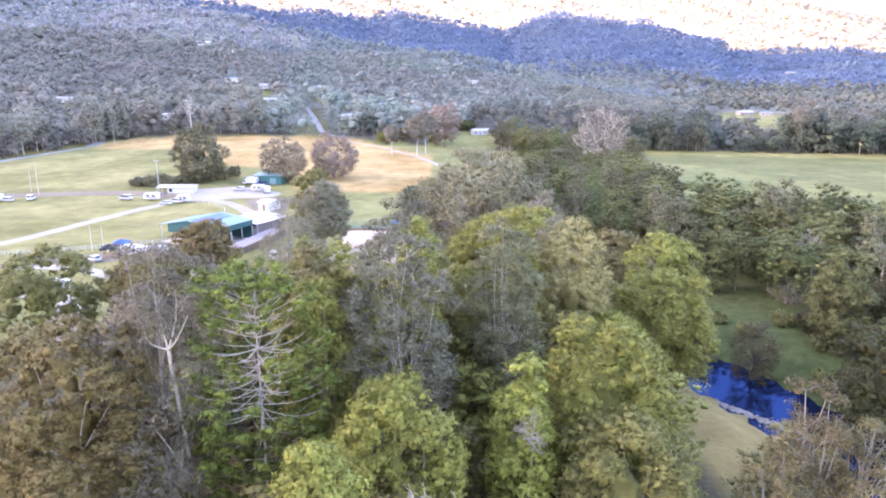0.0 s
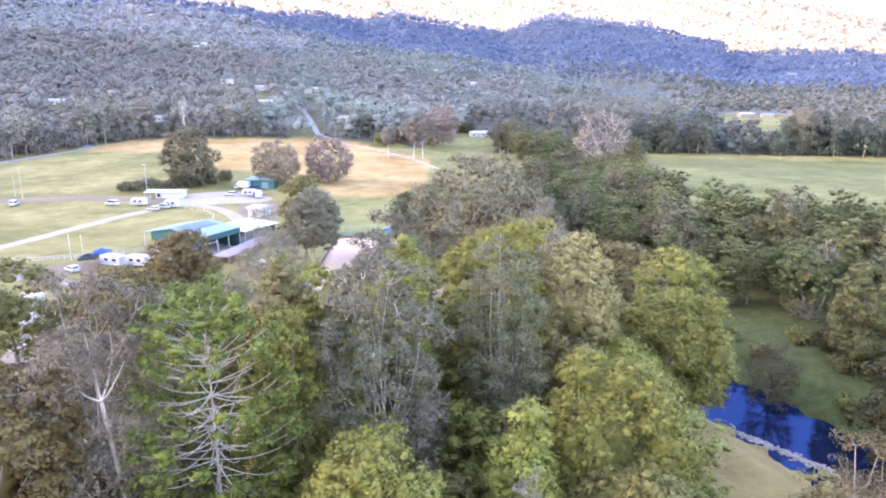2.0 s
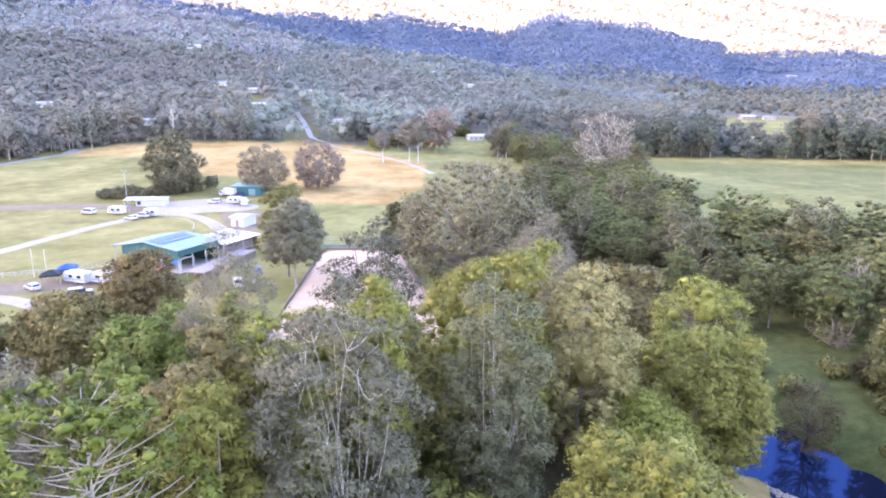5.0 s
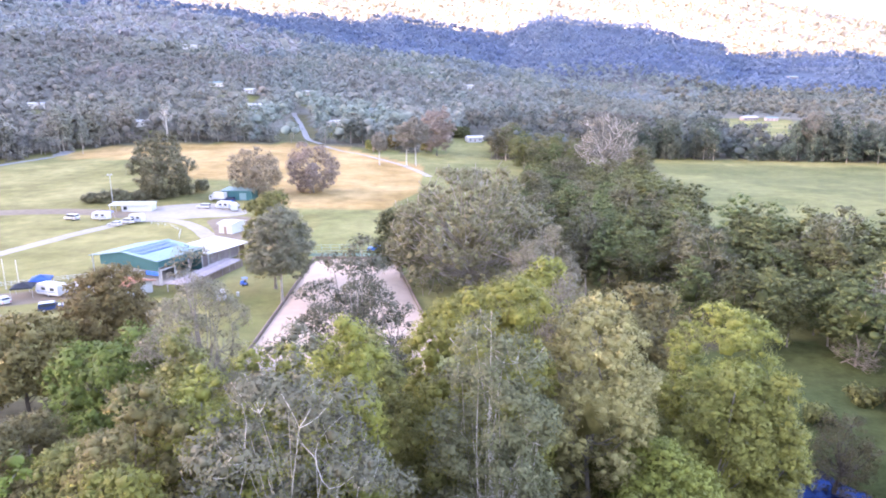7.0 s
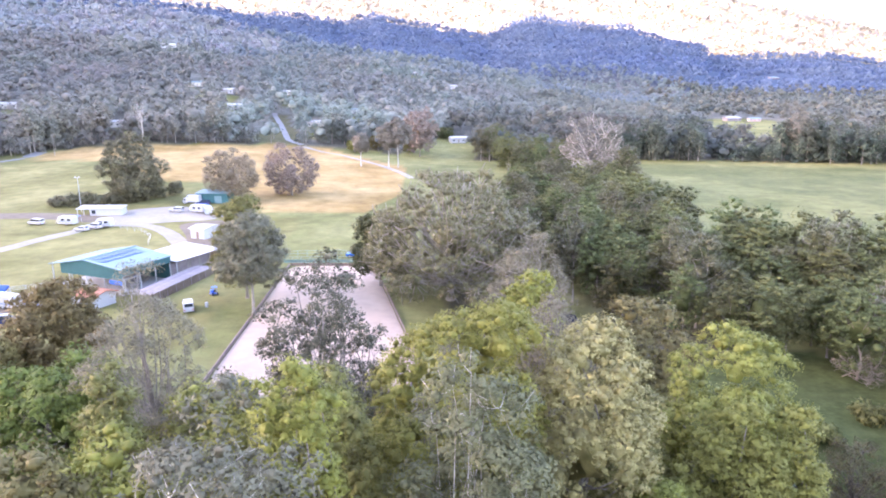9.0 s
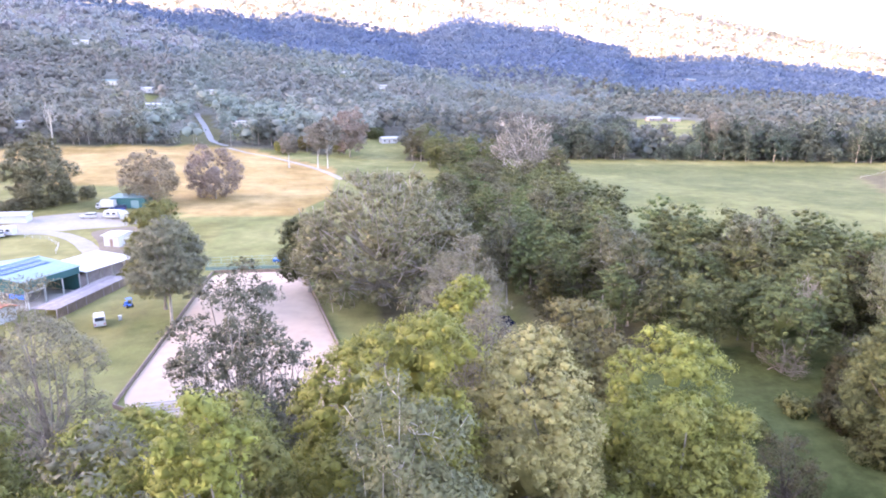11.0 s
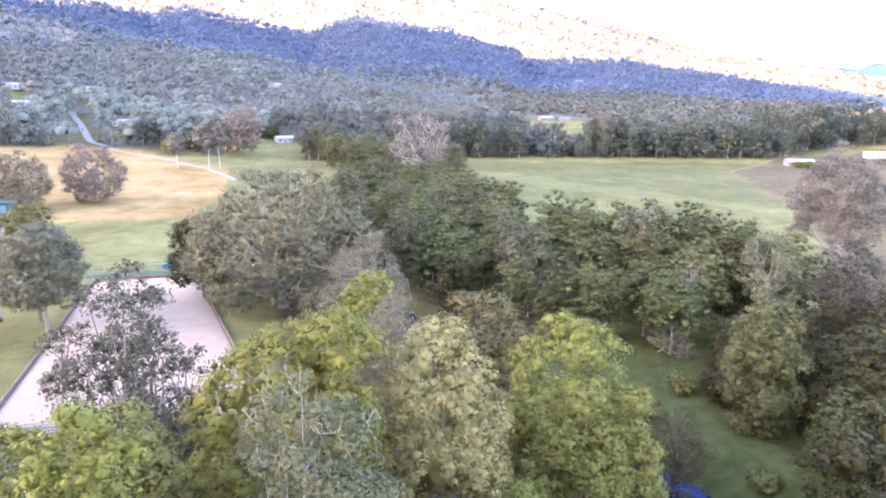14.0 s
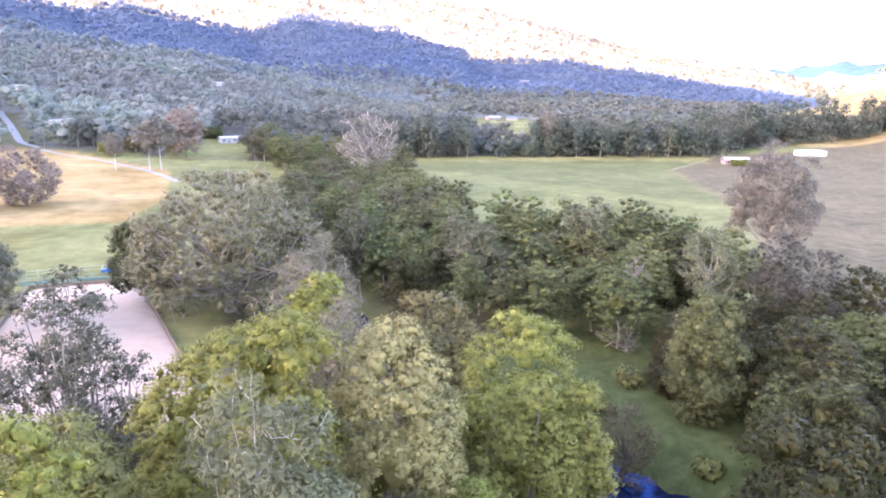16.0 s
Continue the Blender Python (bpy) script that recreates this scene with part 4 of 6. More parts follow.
def belt(line, width, spacing, low, high, kinds, seed, wide=1.0, group="creek trees"):
    rng = np.random.RandomState(seed)
    line = np.asarray(line, float)
    for a, b in zip(line[:-1], line[1:]):
        n = max(1, int(np.hypot(*(b - a)) * width / spacing ** 2))
        for k in range(n):
            p = a + (b - a) * (k + rng.uniform(0, 1)) / n
            nrm = np.array([-(b - a)[1], (b - a)[0]]) / np.hypot(*(b - a))
            p = p + nrm * rng.uniform(-width / 2, width / 2)
            set_tree(kinds[rng.randint(len(kinds))], p[0], p[1], rng.uniform(low, high), rng, wide, group)


MIX = ["dark", "dark", "dark", "green", "olive", "gum"]
belt([(100, 126), (72, 129), (56, 138), (44, 160)], 24, 6.8, 12.5, 17.8, ["dark", "dark", "dark", "bank", "olive", "gum", "green"], 1, 1.2)
belt([(66, 240), (62, 200), (60, 170)], 12, 6.6, 16, 20.5, ["dark", "dark", "green", "olive"], 10, 1.2)
belt([(54, 164), (70, 148), (98, 139)], 12, 6.6, 17, 21.5, ["dark", "dark", "green", "gum", "olive"], 9, 1.2)
belt([(44, 160), (46, 200), (62, 255), (82, 310)], 24, 7.4, 14, 20, MIX, 2, 1.15)
belt([(58, 330), (54, 420)], 30, 12, 16, 22, MIX, 3, 1.2)
belt([(40, 440), (54, 500)], 16, 8.5, 15, 21, ["dark", "dark", "gum"], 13, 1.2)
belt([(18, 180), (30, 215), (45, 270), (66, 320)], 18, 8.5, 13, 18, MIX, 4, 1.2)
belt([(70, 74), (82, 94), (96, 106)], 26, 5.8, 9, 14, ["bank", "bank", "dark"], 6, 1.15)
# low growth below the large trees
belt([(-50, 28), (-20, 38), (8, 45), (22, 66)], 40, 11.5, 8, 14, ["scrub", "thicket", "scrub"], 7, 1.6, "undergrowth trees")
belt([(-20, 80), (12, 92), (24, 92)], 20, 10, 9, 15, ["scrub", "thicket", "scrub"], 8, 1.6, "undergrowth trees")


# ---- woods on the hills ----
def woods(name, xs, ys, height, width, cards, card, leaf_mat, seed, label, stems=0.0, soft=0.6, hearts=True, ups=(0.68, 0.52, 0.44)):
    """A far wood: crowns of leaf sprays on short trunks, in one mesh."""
    rng = np.random.RandomState(seed)
    n = len(xs)
    z = land(xs, ys)
    h = height * rng.uniform(0.55, 1.35, n)
    w = width * rng.uniform(0.55, 1.35, n)
    # each crown is a few rounded lobes, thickly set with leaf sprays
    m = 3
    side = rng.uniform(0, 2 * np.pi, (n, 1)) + np.arange(m) * 2 * np.pi / m + rng.normal(size=(n, m)) * 0.4
    out = np.array([0.15, 0.5, 0.5]) * rng.uniform(0.8, 1.2, (n, m))
    up = np.array(ups) + rng.normal(size=(n, m)) * 0.05
    lobe = np.stack([xs[:, None] + w[:, None] * out * np.cos(side), ys[:, None] + w[:, None] * out * np.sin(side), z[:, None] + h[:, None] * up], -1)
    size = np.minimum(w, h * 0.45)[:, None] * rng.uniform(0.55, 0.8, (n, m))
    per = max(3, cards // m)
    d = ball(n * m * per, rng, -0.4).reshape(n, m, per, 3)
    c = lobe[:, :, None] + d * size[:, :, None, None] * rng.uniform(0.7, 1.2, (n, m, per, 1))
    crown = sprays(c.reshape(-1, 3), (d + (0, 0, soft)).reshape(-1, 3), card, card * 0.8, rng)
    if hearts:
        v, f, nrm = knobs(lobe.reshape(-1, 3), size.reshape(-1) * 0.7, rng)
        crown = heap([crown, (v, f, nrm + (0, 0, soft))])
    if stems:
        off = np.array([(-1, -1), (1, -1), (1, 1), (-1, 1)]) * stems
        foot = np.concatenate([np.stack([xs[:, None] + off[:, 0], ys[:, None] + off[:, 1], np.repeat(z[:, None], 4, 1) - 0.5], -1),
                               np.stack([xs[:, None] + off[:, 0] * 0.5, ys[:, None] + off[:, 1] * 0.5, np.repeat((z + h * 0.5)[:, None], 4, 1)], -1)], 1)
        k = np.arange(4)
        side = np.stack([k, (k + 1) % 4, (k + 1) % 4 + 4, k + 4], -1)
        st = sheet(name + "_trunks", mesh_of(name + "_trunks", foot.reshape(-1, 3), (side[None] + (np.arange(n) * 8)[:, None, None]).reshape(-1, 4)), BARK_GREY)
        tagged(st, "grey trunks of " + label, "trunks", kind="stuff")
    ob = sheet(name, mesh_of(name, *crown[:2], True, crown[2]), leaf_mat)
    return tagged(ob, label, "trees", kind="stuff")


def scatter(r0, r1, a0, a1, gap, seed):
    """Places in the woods between two distances and two bearings, about evenly set."""
    rng = np.random.RandomState(seed)
    edge = r1 * max(abs(math.sin(radians(a0))), abs(math.sin(radians(a1)))) + gap
    gx, gy = np.meshgrid(np.arange(-edge, edge, gap), np.arange(0, r1, gap * 0.87))
    gx = gx + (np.arange(len(gx)) % 2)[:, None] * gap / 2
    x, y = gx.ravel() + rng.normal(size=gx.size) * gap * 0.24, gy.ravel() + rng.normal(size=gx.size) * gap * 0.24
    r, az = np.hypot(x, y), np.degrees(np.arctan2(x, y))
    az_ = az + 1.8 * np.sin(x * 0.043 + 1.4 * np.sin(y * 0.027))  # stands meet along uneven lines
    r_ = r * (1 + 0.03 * np.sin(x * 0.021 + 0.7) * (r < 1150))
    ok = (r_ > r0) & (r_ < r1) & (az_ > a0) & (az_ < a1) & wooded(x, y)
    return x[ok], y[ok]


def along(line, width, gap, seed):
    rng = np.random.RandomState(seed)
    xs, ys, line = [], [], np.asarray(line, float)
    for a, b in zip(line[:-1], line[1:]):
        n = int(np.hypot(*(b - a)) * width / gap ** 2)
        p = a + (b - a) * rng.uniform(0, 1, (n, 1)) + np.array([-(b - a)[1], (b - a)[0]]) / np.hypot(*(b - a)) * rng.uniform(-width / 2, width / 2, (n, 1))
        xs.append(p[:, 0])
        ys.append(p[:, 1])
    return np.concatenate(xs), np.concatenate(ys)


WARM_COOL = ((1.07, 0.98, 1.0), (0.93, 1.03, 0.97))
# hill leaves turn paler and bluer with distance, haze mixed into the tones
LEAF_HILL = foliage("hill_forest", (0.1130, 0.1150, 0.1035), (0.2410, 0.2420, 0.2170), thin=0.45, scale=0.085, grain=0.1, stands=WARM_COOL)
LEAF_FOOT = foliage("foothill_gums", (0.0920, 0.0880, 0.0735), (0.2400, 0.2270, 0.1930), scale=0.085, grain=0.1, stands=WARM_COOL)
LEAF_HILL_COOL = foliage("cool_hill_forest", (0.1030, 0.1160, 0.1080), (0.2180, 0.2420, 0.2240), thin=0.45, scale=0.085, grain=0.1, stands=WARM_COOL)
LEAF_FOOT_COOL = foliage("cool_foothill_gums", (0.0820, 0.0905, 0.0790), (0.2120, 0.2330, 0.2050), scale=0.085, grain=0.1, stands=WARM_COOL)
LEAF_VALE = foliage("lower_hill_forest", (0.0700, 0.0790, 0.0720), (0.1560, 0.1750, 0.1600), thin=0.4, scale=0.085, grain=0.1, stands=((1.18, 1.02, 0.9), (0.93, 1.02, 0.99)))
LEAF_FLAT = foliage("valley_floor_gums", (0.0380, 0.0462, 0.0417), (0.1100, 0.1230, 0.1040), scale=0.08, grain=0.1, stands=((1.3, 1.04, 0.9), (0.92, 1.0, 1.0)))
LEAF_HIGH = foliage("hazed_upper_forest", (0.1500, 0.1600, 0.1750), (0.2560, 0.2720, 0.2900), thin=0.45, scale=0.06, grain=0.1, stands=((1.08, 0.98, 1.0), (0.93, 1.02, 0.96)))
LEAF_MID = foliage("hazed_saddle_forest", (0.1000, 0.1190, 0.1190), (0.1850, 0.2120, 0.2080), thin=0.45, scale=0.06, grain=0.1, stands=((0.9, 0.98, 1.15), (1.04, 1.04, 0.9)))
LEAF_EDGE = foliage("valley_woods", (0.0340, 0.0430, 0.0345), (0.1150, 0.1320, 0.1000), scale=0.08, grain=0.12, stands=((1.2, 1.04, 0.98), (0.9, 1.02, 0.94)), stand=0.03)
# ridge leaves carry the blue of distance haze in their colour
LEAF_BLUE = foliage("blue_haze_forest", (0.054, 0.082, 0.142), (0.084, 0.122, 0.192), scale=0.03, grain=0.06, stands=((0.86, 0.9, 1.0), (1.2, 1.12, 0.98)), stand=0.006)
# lightened leaf colours boost the sunlit look of the far mountain
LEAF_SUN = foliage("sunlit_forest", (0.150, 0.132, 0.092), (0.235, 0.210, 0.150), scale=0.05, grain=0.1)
woods("low_edge_woods", *along([(124, 472), (200, 452), (262, 436)], 28, 7.5, 31), 9, 4.8, 170, 1.25, LEAF_EDGE, 32, "the dark bushy trees along the green field", stems=0.13, hearts=False, soft=0.9, ups=(0.7, 0.45, 0.2))
woods("field_edge_woods", *along([(250, 440), (280, 430), (352, 404)], 32, 7.5, 21), 11, 5.2, 210, 1.25, LEAF_EDGE, 22, "the dark tall trees behind the green field", stems=0.13, hearts=False, soft=0.9, ups=(0.72, 0.45, 0.2))
woods("farm_woods", *along([(352, 412), (385, 440), (470, 450), (600, 450), (760, 430)], 40, 9.0, 27), 15, 7.0, 210, 1.35, LEAF_EDGE, 28, "the dark trees behind the white farmhouse", stems=0.15, hearts=False, soft=0.9, ups=(0.72, 0.45, 0.2))
woods("hill_foot_woods", *along([(-275, 345), (-250, 350), (-246, 415), (-200, 462), (-130, 482), (-112, 490)], 22, 10, 23), 8, 5.0, 200, 1.15, LEAF_FOOT, 24, "the gum trees beyond the dry field", stems=0.13, hearts=False, ups=(0.7, 0.48, 0.24))
woods("roadside_woods", *along([(-90, 500), (-40, 505), (-20, 500)], 22, 10, 25), 8, 5.0, 200, 1.15, LEAF_FOOT_COOL, 26, "the gum trees near the farm track", stems=0.13, hearts=False, ups=(0.7, 0.48, 0.24))
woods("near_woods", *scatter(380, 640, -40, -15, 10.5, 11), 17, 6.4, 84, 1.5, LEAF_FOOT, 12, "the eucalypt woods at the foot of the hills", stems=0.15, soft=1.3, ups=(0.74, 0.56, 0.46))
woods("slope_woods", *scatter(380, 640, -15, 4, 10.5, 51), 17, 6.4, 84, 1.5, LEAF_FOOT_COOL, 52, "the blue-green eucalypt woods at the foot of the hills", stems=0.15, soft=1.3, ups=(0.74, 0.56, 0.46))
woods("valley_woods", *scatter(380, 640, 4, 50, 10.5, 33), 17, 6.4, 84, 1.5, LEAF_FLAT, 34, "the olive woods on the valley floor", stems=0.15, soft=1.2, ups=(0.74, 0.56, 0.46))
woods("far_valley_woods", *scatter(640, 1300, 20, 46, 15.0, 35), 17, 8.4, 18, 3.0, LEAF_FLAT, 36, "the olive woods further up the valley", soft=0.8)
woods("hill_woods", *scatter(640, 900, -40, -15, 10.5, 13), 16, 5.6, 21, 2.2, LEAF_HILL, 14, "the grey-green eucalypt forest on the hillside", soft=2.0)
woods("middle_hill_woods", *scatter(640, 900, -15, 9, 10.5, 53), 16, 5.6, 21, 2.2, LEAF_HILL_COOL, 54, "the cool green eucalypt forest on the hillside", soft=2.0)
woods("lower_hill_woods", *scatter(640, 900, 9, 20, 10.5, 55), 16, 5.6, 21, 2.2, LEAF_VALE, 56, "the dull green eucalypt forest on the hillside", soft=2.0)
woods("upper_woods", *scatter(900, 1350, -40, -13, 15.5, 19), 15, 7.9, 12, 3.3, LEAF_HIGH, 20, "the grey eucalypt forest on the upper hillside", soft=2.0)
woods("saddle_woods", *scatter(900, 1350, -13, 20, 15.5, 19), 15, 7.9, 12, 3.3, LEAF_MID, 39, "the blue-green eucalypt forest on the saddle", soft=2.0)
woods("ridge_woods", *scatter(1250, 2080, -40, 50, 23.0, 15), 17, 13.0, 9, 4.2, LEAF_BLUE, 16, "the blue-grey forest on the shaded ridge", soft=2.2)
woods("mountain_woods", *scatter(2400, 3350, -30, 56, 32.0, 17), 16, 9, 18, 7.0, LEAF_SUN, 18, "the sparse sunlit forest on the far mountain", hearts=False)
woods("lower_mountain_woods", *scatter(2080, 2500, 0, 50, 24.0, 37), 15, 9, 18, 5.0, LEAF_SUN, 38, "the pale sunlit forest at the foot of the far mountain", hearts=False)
woods("pasture_trees", *along([(830, 900), (980, 880), (1200, 900), (1300, 800)], 160, 40, 29), 14, 8, 40, 3.0, LEAF_EDGE, 30, "the scattered trees on the sunlit pasture hill")

# tall gums that stand out before the woods
GUM_FAR = dict(puff=1.6, leaves=12, leaf=(1.05, 0.55), limbs=0.15, trunk=0.24, core=0.45, heart=0.6, size=0.34, fill=0.75, most=40, low_cut=-0.8, lump=0.24, square=1.8, sag=0.06)


def grove(name, line, width, spacing, low, high, leaf_mat, bark_mat, seed, label, wide=1.1, bases=(0.05, 0.15, 0.3), dip=None):
    """Many tall trees along a line, joined: a few grown forms, each set with its own turn and size."""
    rng = np.random.RandomState(seed)
    grown = [leafy(np.random.RandomState(seed * 10 + k), 20, 4.7 * rng.uniform(0.85, 1.2), **GUM_FAR, base=h) for k, h in enumerate(bases)]
    xs, ys = along(line, width, spacing, seed)
    barks, crowns = [], []
    for x, y, z in zip(xs, ys, land(xs, ys)):
        bark, crown = grown[rng.randint(len(grown))]
        h, turn = rng.uniform(low, high) / 20, rng.uniform(0, 6.28)
        if dip and dip[0] < math.degrees(math.atan2(x, y)) < dip[1]:
            h = min(h, 0.5)
        if any(line_distance(np.array([x]), np.array([y]), np.array([(a, b), (a * 0.86, b * 0.86)]))[0] < 7 for a, b in HOMES):
            h = min(h, 0.22)
        w = wide * h ** 0.7 * rng.uniform(0.85, 1.15)
        c, q = math.cos(turn), math.sin(turn)
        spin = np.array([(c, q, 0), (-q, c, 0), (0, 0, 1)])
        foot, size = np.array([x, y, z - 0.3]), np.array([w, w, h])
        barks.append((bark[0] @ spin * size + foot, bark[1]))
        crowns.append((crown[0] @ spin * size + foot, crown[1], crown[2] @ spin))
    st = sheet(name + "_trunks", mesh_of(name + "_trunks", *joined(barks), True), bark_mat)
    tagged(st, "pale trunks of " + label, "trunks", kind="stuff")
    v, f, nrm = heap(crowns)
    return tagged(sheet(name, mesh_of(name, v, f, True, nrm), leaf_mat), label, "trees", kind="stuff")


grove("field_edge_gums", [(124, 468), (200, 448), (262, 432), (352, 400)], 26, 8.2, 11, 29, LEAF_EDGE, BARK_PALE, 41, "the tall dark gums at the edge of the green field", dip=(22.6, 27.4), bases=(0.0, 0.05, 0.14))
grove("farm_gums", [(352, 408), (385, 436), (470, 444), (620, 444)], 30, 11, 16, 33, LEAF_EDGE, BARK_PALE, 42, "the tall dark gums behind the farm", bases=(0.0, 0.05, 0.14))
grove("foothill_gums", [(-285, 338), (-254, 350), (-250, 415), (-204, 462), (-130, 484), (-122, 487)], 22, 10, 13, 27, LEAF_FOOT, BARK_PALE, 43, "the tall gums beyond the dry field", bases=(0.15, 0.3, 0.4))
grove("roadside_gums", [(-74, 504), (-40, 508), (-24, 503)], 22, 9, 12, 24, LEAF_FOOT_COOL, BARK_PALE, 44, "the tall gums near the farm track", bases=(0.15, 0.3, 0.4))


# ---- tracks, arena and water ----
dirt = material("brown_dirt", (0.118, 0.092, 0.066), 0.95, spread=0.2, scale=0.6, bump=0.3)
sand = material("pink_sand", (0.315, 0.238, 0.186), 0.95, spread=0.10, scale=0.5, bump=0.35, coarse=0.2)


def strip(line, half, mat, label, lift=0.10):
    return tagged(draped("road", line, half, mat, lift), label, "road", kind="structure")


strip([(-150, 148), (-119, 166), (-110, 196), (-104, 216), (-96, 234), (-88, 238), (-78, 232), (-70, 222), (-64, 212), (-60, 202)], 2.2, gravel, "pale gravel track curving across the showground")
strip([(-190, 236), (-166, 242), (-146, 245), (-127, 248), (-112, 246), (-100, 242)], 4.6, dirt, "brown dirt track behind the parked vans", 0.1)
strip([(-78, 482), (-69, 473), (-53, 458), (-34.7, 426), (-20, 400), (-9, 373), (-2, 350)], 1.8, gravel, "pale farm track along the dry slope")
strip([(-240, 290), (-236, 347), (-231, 380), (-226, 406), (-224, 430)], 4.0, asphalt, "grey asphalt road along the showground edge")
strip([(-80, 488), (-92, 500), (-99, 525), (-107, 552), (-120, 590), (-124, 606)], 2.1, asphalt, "grey asphalt road climbing into the woods")
strip([(-130, 140), (-105, 146), (-92, 147.5), (-82, 144.5), (-72, 138)], 2.0, gravel, "pale gravel drive to the camping ground")
pebbles = material("pink_pebbles", (0.20, 0.175, 0.155), 0.9, spread=0.3, scale=2.5, bump=0.5)


def shore_stones():
    """A bar of small stones at the water's edge."""
    rng = np.random.RandomState(61)
    u = rng.uniform(0, 1, 420)
    x, y = 46.5 - 7.5 * u + rng.normal(size=420) * 0.36, 75 + 9.5 * u + rng.normal(size=420) * 0.36
    c = np.stack([x, y, np.maximum(land(x, y), -3.02) + 0.02], -1)
    v, f, nrm = knobs(c, rng.uniform(0.1, 0.34, 420), rng, 0.55)
    tagged(sheet("shore_stones", mesh_of("shore_stones", v, f, True, nrm), pebbles), "pinkish pale stones along the edge of the creek", "stones", kind="stuff")


shore_stones()
strip([(-100, 150), (-88, 153), (-76, 158), (-66, 165)], 5.0, dirt, "worn bare ground under the parked vans", 0.05)
strip([(-88, 128), (-74, 122), (-68, 114), (-64, 100)], 3.0, gravel, "worn pale ground beside the trees")


def patch(name, outline, mat, label, lift=0.12, step=2.5, category="ground"):
    """A flat-lying patch of another surface, draped over the ground."""
    outline = np.asarray(outline, float)
    ring = []
    for a, b in zip(outline, np.roll(outline, -1, 0)):
        k = max(1, int(np.hypot(*(b - a)) / step))
        ring += [a + (b - a) * q / k for q in range(k)]
    ring = np.array(ring)
    for _ in range(3):
        ring = (np.roll(ring, 1, 0) + 2 * ring + np.roll(ring, -1, 0)) / 4
    c = ring.mean(0)
    levels = [1.0, 0.97, 0.75, 0.5, 0.25]
    v = [np.column_stack([c + (ring - c) * s, land(*(c + (ring - c) * s).T) + (lift if s < 1 else 0.01)]) for s in levels]
    v = np.concatenate(v + [np.array([[c[0], c[1], land(c[:1], c[1:])[0] + lift]])])
    n = len(ring)
    i = np.arange(n)
    j = (i + 1) % n
    f = [np.stack([k * n + i, k * n + j, (k + 1) * n + j, (k + 1) * n + i], -1) for k in range(len(levels) - 1)]
    last = (len(levels) - 1) * n
    me_f = np.concatenate(f)
    me = bpy.data.meshes.new(name)
    me.from_pydata(v.tolist(), [], me_f.tolist() + [(last + int(a), last + int(b), len(v) - 1) for a, b in zip(i, j)])
    me.polygons.foreach_set("use_smooth", np.ones(len(me.polygons), bool))
    return tagged(sheet(name, me, mat), label, category, kind="structure")


ARENA = [(-28.7, 187.6), (-9.2, 187.0), (-4.6, 166), (-0.6, 145.0), (2.6, 128), (1.0, 117), (-21, 116), (-27.8, 121)]
patch("arena_surface", ARENA, sand, "pinkish sand riding arena", 0.15, category="arena")
patch("pavement", [(-101, 238), (-99, 258), (-82, 266), (-62, 252), (-64, 243), (-76, 240), (-86, 235)], gravel, "pale gravel car park", 0.09)
patch("worn_ground", [(-64, 244), (-56, 240), (-53, 208), (-60, 206), (-66, 222), (-74, 236)], dirt, "brown worn ground behind the sheds", 0.05)


def water():
    m = bpy.data.materials.new("creek_water")
    m.use_nodes = True
    N, L = m.node_tree.nodes, m.node_tree.links
    b = N["Principled BSDF"]
    # the base colour holds a little of the reflected sky's blue
    b.inputs["Base Color"].default_value = (0.006, 0.009, 0.022, 1)
    b.inputs["Roughness"].default_value, b.inputs["Specular IOR Level"].default_value = 0.5, 0.0
    t, bp, co = N.new("ShaderNodeTexNoise"), N.new("ShaderNodeBump"), N.new("ShaderNodeNewGeometry")
    t.inputs["Scale"].default_value = 0.7
    L.new(co.outputs["Position"], t.inputs["Vector"])
    bp.inputs["Strength"].default_value, bp.inputs["Distance"].default_value = 0.02, 0.1
    L.new(t.outputs["Fac"], bp.inputs["Height"])
    L.new(bp.outputs[0], b.inputs["Normal"])
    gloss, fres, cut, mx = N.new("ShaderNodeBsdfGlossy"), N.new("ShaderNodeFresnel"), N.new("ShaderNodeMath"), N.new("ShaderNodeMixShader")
    # gloss is coloured blue and weakened below, a painted tint for sky reflections
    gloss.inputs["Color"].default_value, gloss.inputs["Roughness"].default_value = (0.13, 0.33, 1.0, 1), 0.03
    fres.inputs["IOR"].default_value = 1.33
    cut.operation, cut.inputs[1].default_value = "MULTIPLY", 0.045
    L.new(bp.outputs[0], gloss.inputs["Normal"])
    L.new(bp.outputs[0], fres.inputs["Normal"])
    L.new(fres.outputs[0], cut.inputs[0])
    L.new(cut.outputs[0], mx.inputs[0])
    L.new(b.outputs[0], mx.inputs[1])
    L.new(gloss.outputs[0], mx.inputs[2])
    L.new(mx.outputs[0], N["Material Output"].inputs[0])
    pts = CREEK[:-4]
    d = np.gradient(pts, axis=0)
    nrm = np.stack([-d[:, 1], d[:, 0]], -1) / np.linalg.norm(d, axis=1)[:, None]
    v = np.concatenate([np.column_stack([pts + nrm * 9, np.full(len(pts), -3.0)]), np.column_stack([pts - nrm * 9, np.full(len(pts), -3.0)])])
    n = len(pts)
    i = np.arange(n - 1)
    tagged(sheet("water", mesh_of("water", v, np.stack([i, i + 1, n + i + 1, n + i], -1)), m), "still dark creek water with sky reflections tinted blue", "water", kind="structure")


water()


